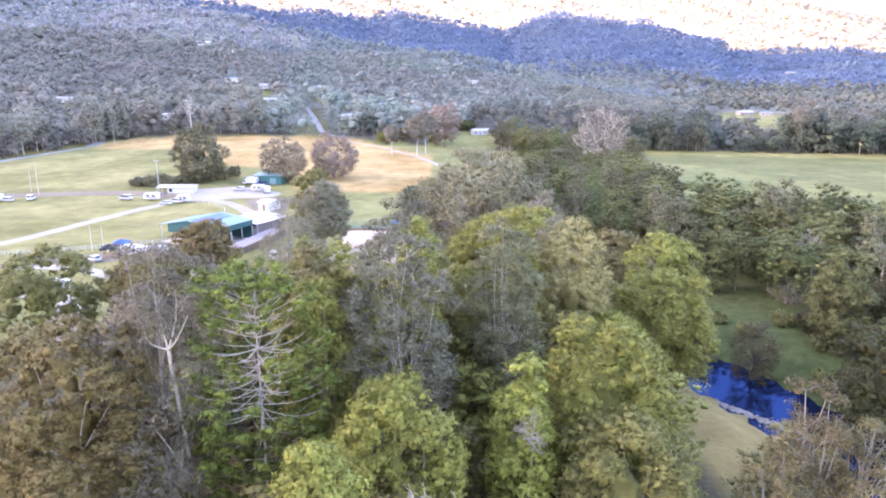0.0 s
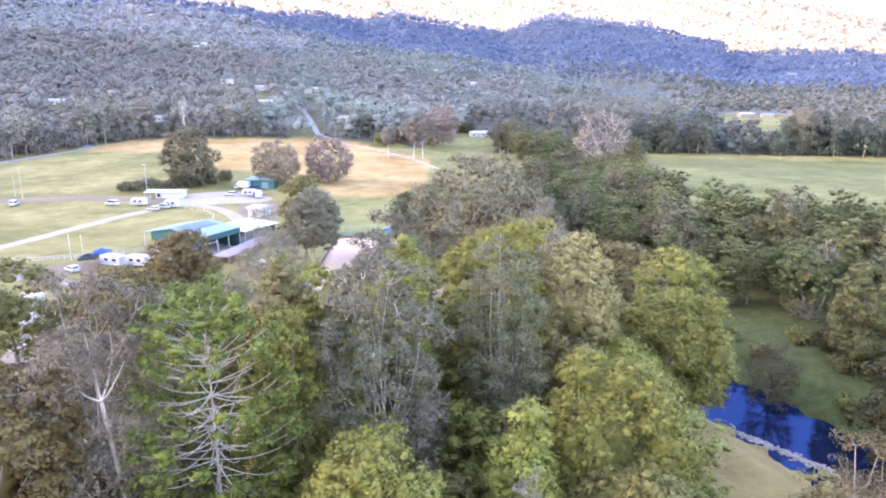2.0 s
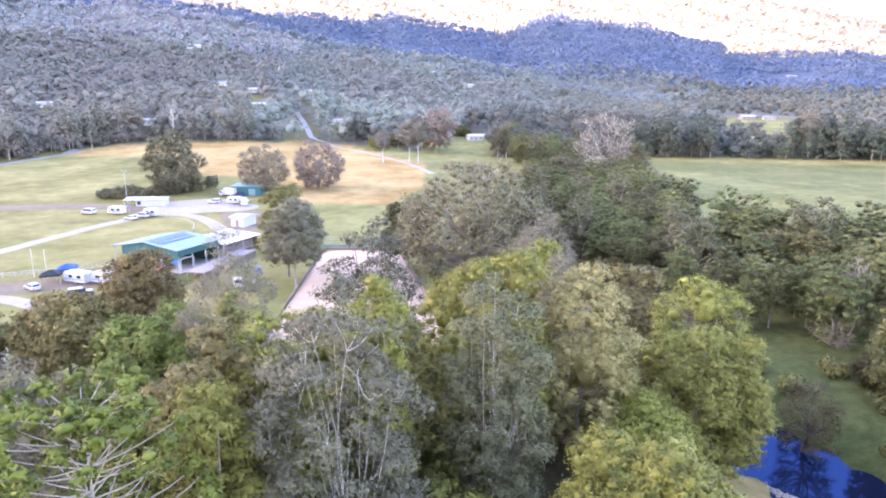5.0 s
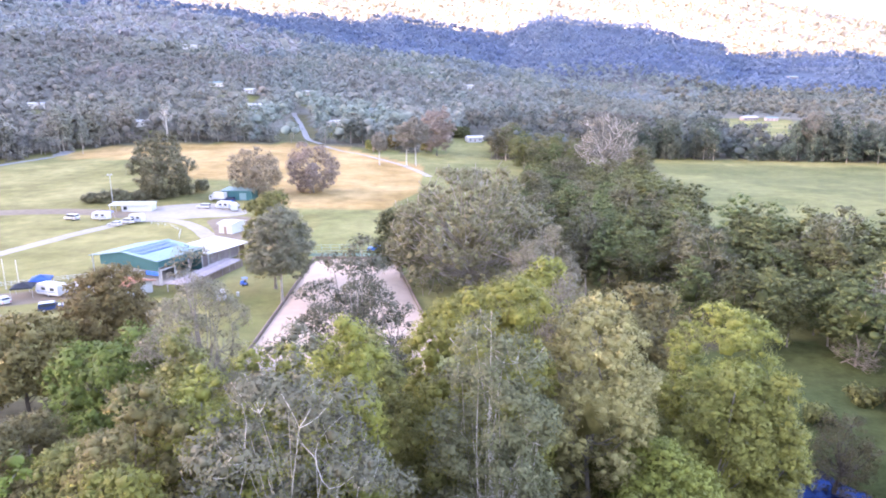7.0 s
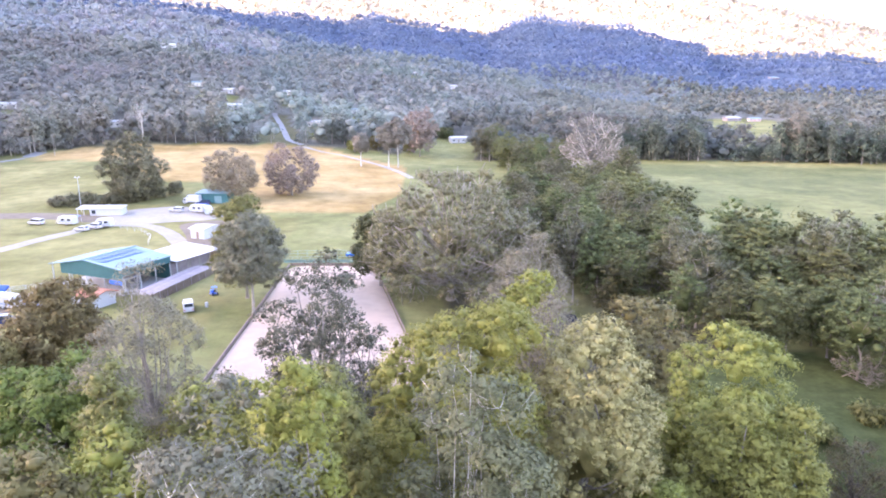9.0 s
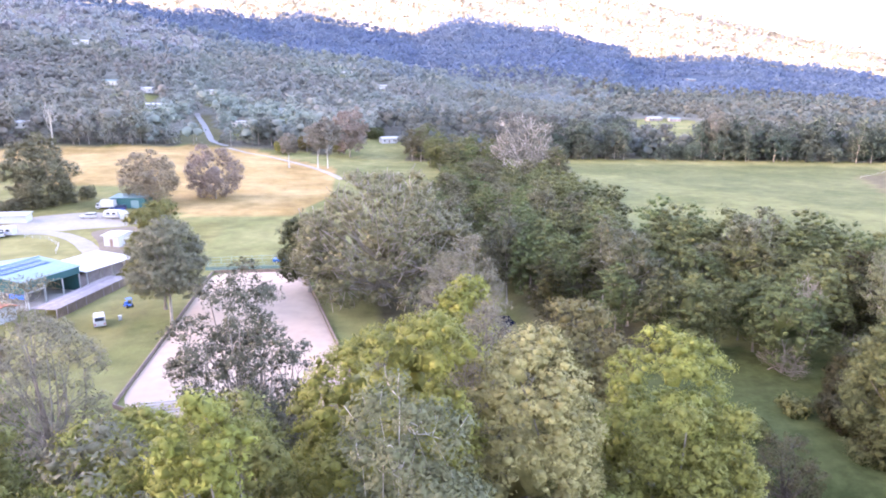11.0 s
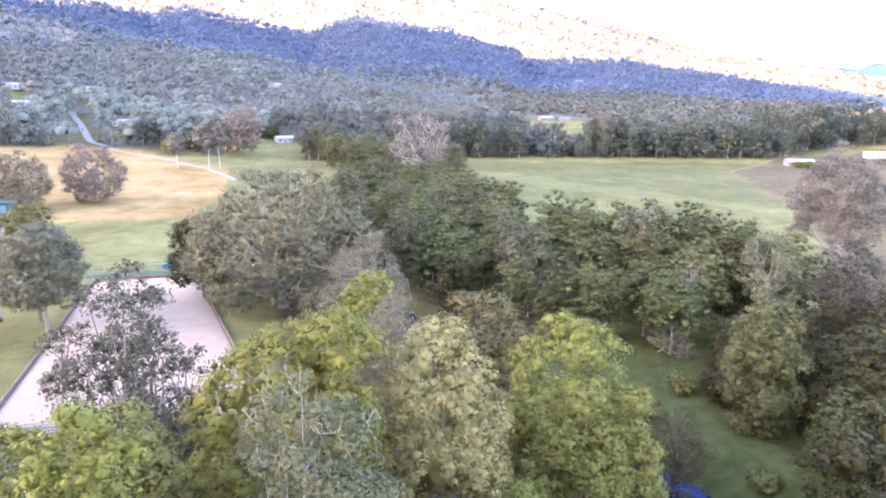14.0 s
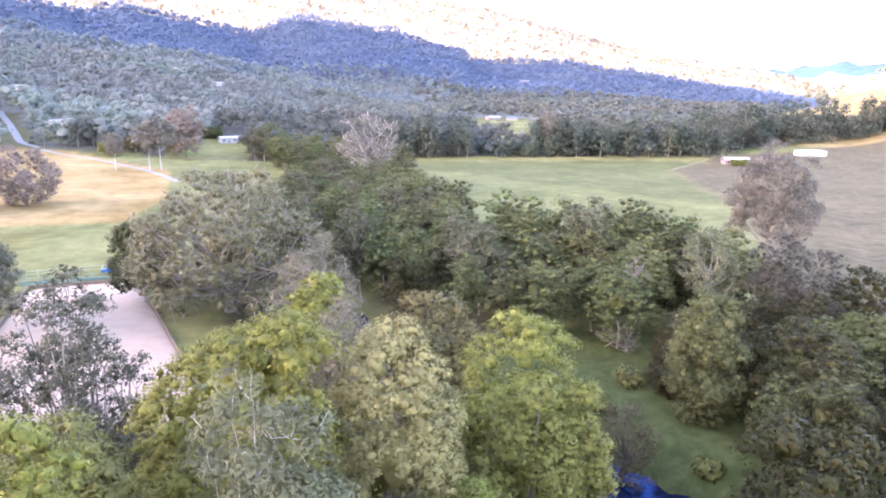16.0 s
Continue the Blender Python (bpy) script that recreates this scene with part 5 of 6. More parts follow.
# ---- mesh pieces ----
def box(bm, c, s, bevel=0.0, turn=0.0):
    """Adds a block to a bmesh: centre, size."""
    m = Matrix.Translation(c) @ Matrix.Rotation(turn, 4, "Z") @ Matrix.Diagonal((*s, 1))
    made = bmesh.ops.create_cube(bm, size=1, matrix=m)
    if bevel:
        edges = list({e for v in made["verts"] for e in v.link_edges})
        bmesh.ops.bevel(bm, geom=edges, offset=bevel, segments=2, affect="EDGES")
    return bm


def block(c, s, bevel=0.0, turn=0.0):
    return box(bmesh.new(), c, s, bevel, turn)


def rod(a, b, r, sides=8):
    """A round bar from a to b."""
    bm = bmesh.new()
    a, b = Vector(a), Vector(b)
    d = b - a
    m = Matrix.Translation((a + b) / 2) @ d.to_track_quat("Z", "Y").to_matrix().to_4x4()
    bmesh.ops.create_cone(bm, cap_ends=True, segments=sides, radius1=r, radius2=r, depth=d.length, matrix=m)
    return bm


def prism(outline, x0, x1, bevel=0.0):
    """A side outline of (y, z), drawn out from x0 to x1."""
    bm = bmesh.new()
    a = [bm.verts.new((x0, y, z)) for y, z in outline]
    b = [bm.verts.new((x1, y, z)) for y, z in outline]
    n = len(outline)
    bm.faces.new(a[::-1])
    bm.faces.new(b)
    for i in range(n):
        bm.faces.new((a[i], a[(i + 1) % n], b[(i + 1) % n], b[i]))
    bmesh.ops.recalc_face_normals(bm, faces=bm.faces)
    if bevel:
        bmesh.ops.bevel(bm, geom=list(bm.edges), offset=bevel, segments=2, affect="EDGES")
    return bm


WHITE = material("white_paint", (0.36, 0.36, 0.36), 0.45, spread=0.06, scale=1.0)
WHITE_METAL = material("white_sheet_metal", (0.31, 0.31, 0.305), 0.5, spread=0.08, scale=0.8)
TEAL_ROOF = material("pale_teal_roof", (0.105, 0.175, 0.185), 0.5, spread=0.08, scale=0.5)
TEAL_WALL = material("teal_wall", (0.018, 0.082, 0.085), 0.6, spread=0.12, scale=0.6)
GLASS = material("dark_window", (0.02, 0.025, 0.03), 0.08, spread=0.1, spec=0.6)
PANEL = material("solar_cells", (0.03, 0.075, 0.24), 0.45, spread=0.15, spec=0.3)
TYRE = material("tyre_rubber", (0.025, 0.025, 0.025), 0.8, spread=0.1)
RIM = material("wheel_metal", (0.45, 0.45, 0.46), 0.3, 0.8, spread=0.1)
CONCRETE = material("pale_concrete", (0.30, 0.285, 0.275), 0.9, spread=0.12, scale=0.7)
BOARD = material("weathered_mauve_boards", (0.24, 0.20, 0.205), 0.85, spread=0.2, scale=1.0, island=0.15)
BROWN = material("brown_boards", (0.17, 0.125, 0.105), 0.85, spread=0.2, scale=1.0)
POST = material("weathered_post", (0.29, 0.26, 0.235), 0.85, spread=0.2)
GALV = material("galvanised_steel", (0.33, 0.35, 0.35), 0.5, 0.4, spread=0.1)
GREEN_NET = material("green_fence_boards", (0.20, 0.29, 0.26), 0.8, spread=0.15)
BLUE = material("blue_tarpaulin", (0.03, 0.12, 0.46), 0.5, spread=0.12)
NAVY = material("navy_car_paint", (0.018, 0.035, 0.10), 0.2, spread=0.05, spec=0.6)
DARK = material("charcoal_canvas", (0.035, 0.04, 0.055), 0.7, spread=0.15)
TERRACOTTA = material("terracotta_roof", (0.28, 0.11, 0.065), 0.7, spread=0.15)
LAMP = material("lamp_glass", (0.36, 0.36, 0.35), 0.25, spread=0.05)
REDLAMP = material("red_lamp_glass", (0.35, 0.02, 0.02), 0.2, spread=0.05)
CREAM = material("cream_wall", (0.42, 0.39, 0.34), 0.7, spread=0.08)


# ---- showground sheds ----
def corrugated(u0, u1, v0, z0, v1, z1, thick=0.12, pitch=0.76):
    """A ribbed roof sheet, its ribs running down the slope from (v0, z0) to (v1, z1)."""
    bm = bmesh.new()
    n = int((u1 - u0) / pitch)
    prof = []
    for k in range(n):
        u = u0 + (u1 - u0) * k / n
        prof += [(u, 0), (u + 0.1, 0.07), (u + 0.2, 0.07), (u + 0.3, 0)]
    prof.append((u1, 0))
    top = [[bm.verts.new((v, u, z + h)) for u, h in prof] for v, z in ((v0, z0), (v1, z1))]
    low = [[bm.verts.new((v, u, z - thick)) for u in (u0, u1)] for v, z in ((v0, z0), (v1, z1))]
    for k in range(len(prof) - 1):
        bm.faces.new((top[0][k], top[0][k + 1], top[1][k + 1], top[1][k]))
    bm.faces.new((low[0][0], low[1][0], low[1][1], low[0][1]))
    bm.faces.new((top[0][0], top[1][0], low[1][0], low[0][0]))
    bm.faces.new((top[0][-1], low[0][1], low[1][1], top[1][-1]))
    bm.faces.new(top[0] + [low[0][1], low[0][0]][::1])
    bm.faces.new(top[1] + [low[1][1], low[1][0]][::1])
    bmesh.ops.recalc_face_normals(bm, faces=bm.faces)
    return bm


SHED_TURN = -23.5


def pavilion():
    m = pose(-67.4, 167.8, zat(-66, 172) + 0.05, 0, 0, SHED_TURN)
    ob = thing("pavilion", m, "teal metal pavilion with solar panels and open white-posted sides", "shed")
    part("slab", block((0.3, 6.6, 0.1), (20.4, 13.6, 0.2)), CONCRETE, ob)
    right = part("roof_slope", corrugated(-0.5, 13.5, 0, 6.75, 10.6, 5.5), TEAL_ROOF, ob, "pale teal ribbed roof slope")
    part("roof_slope", corrugated(-0.5, 13.5, 0, 6.75, -10.2, 5.0), TEAL_ROOF, ob, "pale teal ribbed roof slope")
    part("ridge_cap", block((0, 6.5, 6.83), (0.5, 14, 0.1), 0.03), TEAL_ROOF, ob)
    # front gable, side boards
    gable = [(-7.2, 3.2), (10.3, 3.2), (10.3, 5.3), (0, 6.55), (-7.2, 5.3)]
    for y in (0.0, 13.0):
        bm = prism(gable, y - 0.06, y + 0.06)
        bmesh.ops.rotate(bm, verts=bm.verts, cent=(0, 0, 0), matrix=Matrix.Rotation(radians(-90), 3, "Z"))
        bmesh.ops.scale(bm, verts=bm.verts, vec=(1, -1, 1))
        bmesh.ops.recalc_face_normals(bm, faces=bm.faces)
        part("gable_wall", bm, TEAL_WALL, ob, "dark teal gable wall")
    part("side_board", block((10.35, 6.5, 4.75), (0.12, 13.0, 1.5)), TEAL_WALL, ob)
    part("side_board", block((-7.2, 6.5, 4.2), (0.12, 13.0, 2.0)), TEAL_WALL, ob)
    part("back_wall", block((4.0, 13.0, 1.6), (12.0, 0.14, 3.2)), TEAL_WALL, ob)
    for u in (0.1, 4.4, 8.7, 12.9):
        part("post", block((10.25, u, 2.1), (0.22, 0.22, 4.0), 0.03), WHITE, ob)
    for u in (0.1, 4.4, 8.7, 12.9):
        part("post", block((-9.8, u, 2.5), (0.2, 0.2, 4.9), 0.03), WHITE, ob)
    for v in (-4.9, 0.0, 5.1):
        part("post", block((v, 0.0, 1.7), (0.2, 0.2, 3.2), 0.03), WHITE, ob)
    part("beam", block((10.9, 2.0, 3.5), (0.2, 4.2, 0.2), 0.03), WHITE, ob)
    for u in (0.0, 4.0):
        part("post", block((10.9, u, 1.8), (0.2, 0.2, 3.4), 0.03), WHITE, ob)
    part("tarpaulin", block((8.4, -0.12, 2.6), (3.6, 0.05, 0.9), 0.02), BLUE, ob, "blue tarpaulin hung at the corner")
    slope = math.atan2(-1.25, 10.6)
    for k, v in enumerate((1.7, 3.9)):
        z = 6.75 - 1.25 * v / 10.6 + 0.16
        for q in range(10):
            bm = block((0, 0, 0), (1.65, 1.0, 0.05), 0.01)
            bmesh.ops.rotate(bm, verts=bm.verts, cent=(0, 0, 0), matrix=Matrix.Rotation(-slope, 3, "Y"))
            bmesh.ops.translate(bm, verts=bm.verts, vec=(v, 1.2 + 1.1 * q, z))
            part("solar_panel", bm, PANEL, right, "dark blue solar panel")


pavilion()


def stalls():
    m = pose(-54.6, 177.5, zat(-54, 180), 0, 0, SHED_TURN)
    ob = thing("stall_shed", m, "white-roofed open stalls with brown board walls", "shed")
    part("roof", corrugated(0, 14.5, -7.5, 4.7, 3.4, 4.0), WHITE_METAL, ob, "white ribbed metal roof")
    part("back_wall", block((-7.0, 7.2, 2.2), (0.15, 14.0, 4.4)), BROWN, ob)
    part("inner_wall", block((0.2, 7.2, 1.6), (0.15, 14.0, 2.4)), BOARD, ob)
    part("end_wall", block((-2.5, 14.2, 2.0), (9.0, 0.15, 4.0)), BROWN, ob)
    for u in (0.2, 3.7, 7.2, 10.7, 14.2):
        part("post", block((3.1, u, 2.0), (0.2, 0.2, 4.0), 0.03), WHITE if u < 1 else POST, ob)
        part("post", block((0.35, u, 2.15), (0.16, 0.16, 4.2), 0.02), POST, ob)
    part("rail", block((3.1, 7.2, 1.5), (0.08, 14.0, 0.14)), POST, ob)
    dk = thing("deck", pose(-50.6, 158.5, zat(-48, 165), 0, 0, SHED_TURN + 10), "raised mauve plank deck with a dark slatted front", "deck")
    for k in range(14):
        part("plank", block((-4.3 + 0.33 * k, 11.5, 1.75), (0.3, 23.0, 0.09)), BOARD, dk)
    for k in range(46):
        part("slat", block((0.25, 0.2 + 0.5 * k, 0.8), (0.06, 0.28, 1.75)), BROWN, dk)
    for k in range(9):
        part("post", block((0.1, 0.2 + 2.8 * k, 0.85), (0.18, 0.18, 1.8)), POST, dk)
        part("post", block((-4.2, 0.2 + 2.8 * k, 0.85), (0.18, 0.18, 1.8)), POST, dk)


stalls()


def cottage(x, y, w, d, h, turn, wall, roof, label, pitch=0.28, hip=False, name="house", group=""):
    """A house: walls, gabled roof with eaves, windows with frames, a door."""
    ob = thing(name, pose(x, y, zat(x, y) - 0.3, 0, 0, turn), label, "house", group)
    part("wall", block((0, 0, h / 2), (w, d, h)), wall, ob)
    e, r = 0.5, h + pitch * d / 2
    bm = prism([(-d / 2 - e, h - 0.05), (0, r), (d / 2 + e, h - 0.05), (d / 2 + e, h + 0.1), (0, r + 0.16), (-d / 2 - e, h + 0.1)], -w / 2 - e, w / 2 + e)
    part("roof", bm, roof, ob)
    for s in (-1, 1):
        g = prism([(-d / 2, h), (d / 2, h), (0, r - 0.05)], s * w / 2 - 0.08, s * w / 2 + 0.04)
        part("gable", g, wall, ob)
    n = max(1, int(w / 3.2))
    for s in (-1, 1):
        for k in range(n):
            c = -w / 2 + w * (k + 0.5) / n
            if s < 0 and k == n // 2:
                part("door", block((c, s * d / 2, 1.05 + 0.3), (0.9, 0.1, 2.05), 0.02), BROWN, ob)
                continue
            win = part("window", block((c, s * (d / 2 + 0.02), h * 0.56), (1.3, 0.08, 1.1)), WHITE, ob)
            part("pane", block((c, s * (d / 2 + 0.05), h * 0.56), (1.14, 0.06, 0.94)), GLASS, win)
    return ob


cottage(-61.5, 158.5, 6, 5, 2.7, SHED_TURN, WHITE, TERRACOTTA, "small white hut with a terracotta-red roof", name="hut")
cottage(-59.6, 219.5, 4.6, 6.4, 3.2, -20, WHITE, WHITE_METAL, "white store hut with a pale metal roof", 0.15, name="hut")


def flat_shed(x, y, turn, w, d, h, wall, roof, label, bay=0.0):
    """A long shed with a slightly pitched sheet roof and perhaps an open bay at one end."""
    ob = thing("shed", pose(x, y, zat(x, y) - 0.1, 0, 0, turn), label, "shed")
    part("wall", block((bay / 2, 0, h / 2), (w - bay, d, h)), wall, ob)
    part("roof", prism([(-d / 2 - 0.4, h), (d / 2 + 0.4, h + 0.5), (d / 2 + 0.4, h + 0.62), (-d / 2 - 0.4, h + 0.12)], -w / 2 - 0.4, w / 2 + 0.4), roof, ob)
    for k in range(int(w / 1.5)):
        part("rib", prism([(-d / 2 - 0.4, h + 0.11), (d / 2 + 0.4, h + 0.61), (d / 2 + 0.4, h + 0.68), (-d / 2 - 0.4, h + 0.18)], -w / 2 + 1.5 * k, -w / 2 + 1.5 * k + 0.12), roof, ob)
    if bay:
        for k in (0, 1, 2):
            part("post", block((-w / 2 + k * bay / 2, -d / 2 + 0.1, h / 2), (0.15, 0.15, h)), wall, ob)
        part("window", block((-w / 2 + bay + 1.2, -d / 2 - 0.02, h * 0.55), (1.2, 0.08, 1.2)), GLASS, ob)
    else:
        part("door", block((w * 0.2, -d / 2 - 0.03, 1.4), (2.6, 0.08, 2.7)), roof, ob)
    return ob


flat_shed(-103.4, 250.5, 2, 14, 4.6, 2.2, WHITE, WHITE_METAL, "long low white shed with an open bay", 4.0)
flat_shed(-73.6, 275, -4, 11.5, 7, 3.6, TEAL_WALL, TEAL_ROOF, "teal metal shed on the dry slope")
flat_shed(408, 372, -20, 19, 8, 3.4, WHITE, WHITE_METAL, "long white farm shed beyond the pasture")


# ---- vehicles ----
def wheel(parent, x, y, r=0.33, w=0.22):
    bm = bmesh.new()
    m = Matrix.Translation((x, y, r)) @ Matrix.Rotation(radians(90), 4, "Y")
    bmesh.ops.create_cone(bm, cap_ends=True, segments=16, radius1=r, radius2=r, depth=w, matrix=m)
    t = part("wheel", bm, TYRE, parent)
    bm = bmesh.new()
    bmesh.ops.create_cone(bm, cap_ends=True, segments=10, radius1=r * 0.6, radius2=r * 0.6, depth=w + 0.03, matrix=m)
    part("rim", bm, RIM, t)


CAR_SHAPES = {  # length, width, body outline (y, z), cabin outline, glass band
    "hatch": (4.2, 1.76, [(-2.1, 0.3), (2.1, 0.3), (2.1, 0.72), (1.95, 0.82), (0.9, 0.95), (-1.9, 0.98), (-2.1, 0.8)], [(0.95, 0.93), (0.25, 1.46), (-1.5, 1.48), (-2.0, 0.96)]),
    "suv": (4.8, 1.9, [(-2.4, 0.4), (2.4, 0.4), (2.4, 0.95), (2.2, 1.05), (1.0, 1.13), (-2.3, 1.15), (-2.4, 0.95)], [(1.05, 1.1), (0.4, 1.76), (-2.15, 1.8), (-2.38, 1.13)]),
    "van": (4.9, 1.9, [(-2.45, 0.35), (2.45, 0.35), (2.45, 0.85), (2.2, 1.05), (1.7, 1.15), (-2.4, 1.2), (-2.45, 0.9)], [(1.8, 1.12), (0.95, 1.95), (-2.25, 2.0), (-2.42, 1.18)]),
    "ute": (5.2, 1.88, [(-2.6, 0.45), (2.6, 0.45), (2.6, 0.95), (2.4, 1.05), (1.2, 1.15), (-2.55, 1.12), (-2.6, 0.95)], [(1.2, 1.12), (0.55, 1.75), (-0.75, 1.77), (-1.0, 1.12)]),
}


def car(kind, x, y, turn, paint, label):
    length, width, body, cabin = CAR_SHAPES[kind]
    ob = thing("car", pose(x, y, zat(x, y), 0, 0, turn), label, "car")
    w = width / 2
    shell = part("body", prism(body, -w, w, 0.05), paint, ob)
    top = part("cabin", prism(cabin, -w * 0.9, w * 0.9, 0.06), paint, ob)
    z0, z1 = cabin[0][1] + 0.10, cabin[1][1] - 0.12
    (ya, za), (yb, zb), (yc, zc), (yd, zd) = cabin
    side = [(ya - 0.3, z0), (yb - 0.05, z1), (yc + 0.15, z1), (yd + 0.2, z0)]
    for s in (-1, 1):
        part("side_window", prism(side, s * w * 0.9 - 0.02, s * w * 0.9 + 0.02), GLASS, top)
    for (a, b, c, d), n in (((ya, za, yb, zb), "windscreen"), ((yd, zd, yc, zc), "rear_window")):
        off = 0.035 if n == "windscreen" else -0.035
        q = [(a + (c - a) * 0.14 + off, b + (d - b) * 0.14), (a + (c - a) * 0.86 + off, b + (d - b) * 0.86)]
        part(n, prism([q[0], q[1], (q[1][0] - off * 1.5, q[1][1]), (q[0][0] - off * 1.5, q[0][1])], -w * 0.76, w * 0.76), GLASS, top)
    h = body[2][1]
    for s in (-1, 1):
        part("headlight", block((s * w * 0.72, length / 2 + 0.01, h - 0.1), (0.36, 0.06, 0.16), 0.02), LAMP, shell)
        part("tail_light", block((s * w * 0.8, -length / 2 - 0.01, h - 0.12), (0.2, 0.06, 0.28), 0.02), REDLAMP, shell)
        for yy in (length * 0.31, -length * 0.29):
            wheel(ob, s * (w - 0.1), yy, 0.36 if kind != "hatch" else 0.31)
    part("bumper", block((0, length / 2, 0.45), (width * 0.96, 0.12, 0.2), 0.04), DARK, shell)
    if kind == "ute":
        part("tray", block((0, -1.75, 1.14), (width * 0.86, 1.5, 0.06)), DARK, shell)
    return ob


def caravan(x, y, turn, label, length=5.6, awning=None, height=2.75):
    ob = thing("caravan", pose(x, y, zat(x, y), 0, 0, turn), label, "caravan")
    h, l = height, length / 2
    body = part("body", prism([(-l, 0.5), (l - 0.5, 0.5), (l, 1.0), (l - 0.1, 1.6), (l - 0.7, h - 0.05), (l - 1.2, h), (-l + 0.3, h), (-l, h - 0.3)], -1.15, 1.15, 0.07), WHITE, ob)
    for s in (-1, 1):
        for yy in (-l * 0.5, l * 0.25):
            part("window", block((s * 1.16, yy, 1.75), (0.05, 1.1, 0.6), 0.02), GLASS, body)
        part("stripe", block((s * 1.16, -0.1, 1.15), (0.03, length * 0.85, 0.14)), BLUE, body)
        wheel(ob, s * 0.98, -0.35, 0.34)
    part("front_window", block((0, l - 0.32, 1.95), (1.7, 0.06, 0.5), 0.02), GLASS, body).matrix_local = Matrix.Identity(4)
    part("door", block((1.17, -l * 0.12, 1.45), (0.04, 0.62, 1.75), 0.01), WHITE_METAL, body)
    part("drawbar", rod((0, l - 0.2, 0.5), (0, l + 1.2, 0.5), 0.05), GALV, ob)
    part("roof_hatch", block((0, 0.2, h + 0.05), (0.6, 0.6, 0.1), 0.03), LAMP, body)
    part("jockey_wheel", rod((0, l + 1.0, 0), (0, l + 1.0, 0.55), 0.06), TYRE, ob)
    if awning:
        part("awning", prism([(-l * 0.8, 2.3), (l * 0.6, 2.3), (l * 0.6, 2.36), (-l * 0.8, 2.36)], 1.15, 3.6), awning, ob, "canvas awning on poles")
        for yy in (-l * 0.78, l * 0.58):
            part("awning_pole", rod((3.5, yy, 0), (3.5, yy, 2.3), 0.025), GALV, ob)
    return ob


def gazebo(x, y, turn, cloth, label, w=4.0, h=2.3):
    ob = thing("gazebo", pose(x, y, zat(x, y), 0, 0, turn), label, "gazebo")
    bm = bmesh.new()
    e = w / 2
    base = [bm.verts.new((a, b, h)) for a, b in ((-e, -e), (e, -e), (e, e), (-e, e))]
    hem = [bm.verts.new((v.co.x, v.co.y, h - 0.3)) for v in base]
    tip = bm.verts.new((0, 0, h + 0.9))
    for i in range(4):
        bm.faces.new((base[i], base[(i + 1) % 4], tip))
        bm.faces.new((hem[i], hem[(i + 1) % 4], base[(i + 1) % 4], base[i]))
    bmesh.ops.solidify(bm, geom=bm.faces[:], thickness=0.03)
    part("canopy", bm, cloth, ob)
    for a, b in ((-e, -e), (e, -e), (e, e), (-e, e)):
        part("pole", rod((a * 0.97, b * 0.97, 0), (a * 0.97, b * 0.97, h), 0.035), GALV, ob)
    return ob


def truck(x, y, turn, label):
    ob = thing("truck", pose(x, y, zat(x, y), 0, 0, turn), label, "truck")
    part("cargo_box", block((0, -1.0, 2.0), (2.2, 4.6, 2.4), 0.06), WHITE, ob)
    cab = part("cab", prism([(1.5, 0.5), (3.1, 0.5), (3.1, 1.3), (2.7, 2.2), (1.5, 2.3)], -1.0, 1.0, 0.06), WHITE, ob)
    part("windscreen", prism([(3.05, 1.42), (2.76, 2.08), (2.82, 2.1), (3.11, 1.44)], -0.85, 0.85), GLASS, cab)
    for s in (-1, 1):
        part("side_window", block((s * 1.01, 2.3, 1.65), (0.05, 0.8, 0.6), 0.02), GLASS, cab)
        for yy in (2.3, -1.9):
            wheel(ob, s * 0.9, yy, 0.42, 0.26)
    part("chassis", block((0, 0, 0.62), (1.0, 6.0, 0.3)), DARK, ob)
    return ob


SILVER = material("silver_car_paint", (0.48, 0.49, 0.51), 0.25, 0.4, spread=0.05)
car("van", -116, 234.5, 72, WHITE, "white people mover parked on the grass")
caravan(-106.5, 234.5, 80, "white caravan with a blue awning on the grass", awning=BLUE)
car("suv", -96.0, 229.5, 75, WHITE, "white four-wheel drive beside the gravel track")
car("hatch", -98.2, 226.3, 78, WHITE, "small white car beside the gravel track")
caravan(-93.8, 231.5, 82, "white caravan hitched behind a car", 4.8)
car("suv", -157, 230.5, 80, WHITE, "white four-wheel drive at the field edge")
caravan(-161, 231, 80, "white caravan with a grey awning", 5.0, DARK)
car("van", -150, 233.5, 15, WHITE, "white van parked by the light pole")
truck(-80.6, 270.0, 80, "white box truck by the teal shed")
car("suv", -76.2, 268.8, 78, NAVY, "dark car parked beside the truck")
car("suv", -80.8, 255.2, 85, WHITE, "white car on the gravel car park")
caravan(-73.5, 255.0, 75, "white caravan in the car park", 5.2, BLUE)
caravan(-69.0, 252.0, 20, "white caravan beside blue tarpaulins", 5.0)
car("ute", -71.5, 258.5, 60, WHITE, "white utility in the car park")
car("hatch", -69.5, 287.5, 60, SILVER, "silver car parked under the brown tree")
car("hatch", -84.6, 152.0, 55, WHITE, "white hatchback on the camping ground")
gazebo(-83.0, 156.5, 20, DARK, "charcoal canvas gazebo on the camping ground")
gazebo(-82.5, 161.8, 20, BLUE, "blue canvas gazebo behind a dark one")
caravan(-77.6, 157.0, 70, "large white caravan on the camping ground", 6.4)
caravan(-71.6, 156.6, 75, "white caravan with a dark awning", 5.6, DARK)
car("suv", -72.0, 147.6, -62, NAVY, "dark blue four-wheel drive on the grass")
caravan(-78.4, 127.2, 60, "white caravan standing alone near the trees", 5.2)
car("ute", -68.0, 113.5, 30, WHITE, "white utility half hidden by trees")
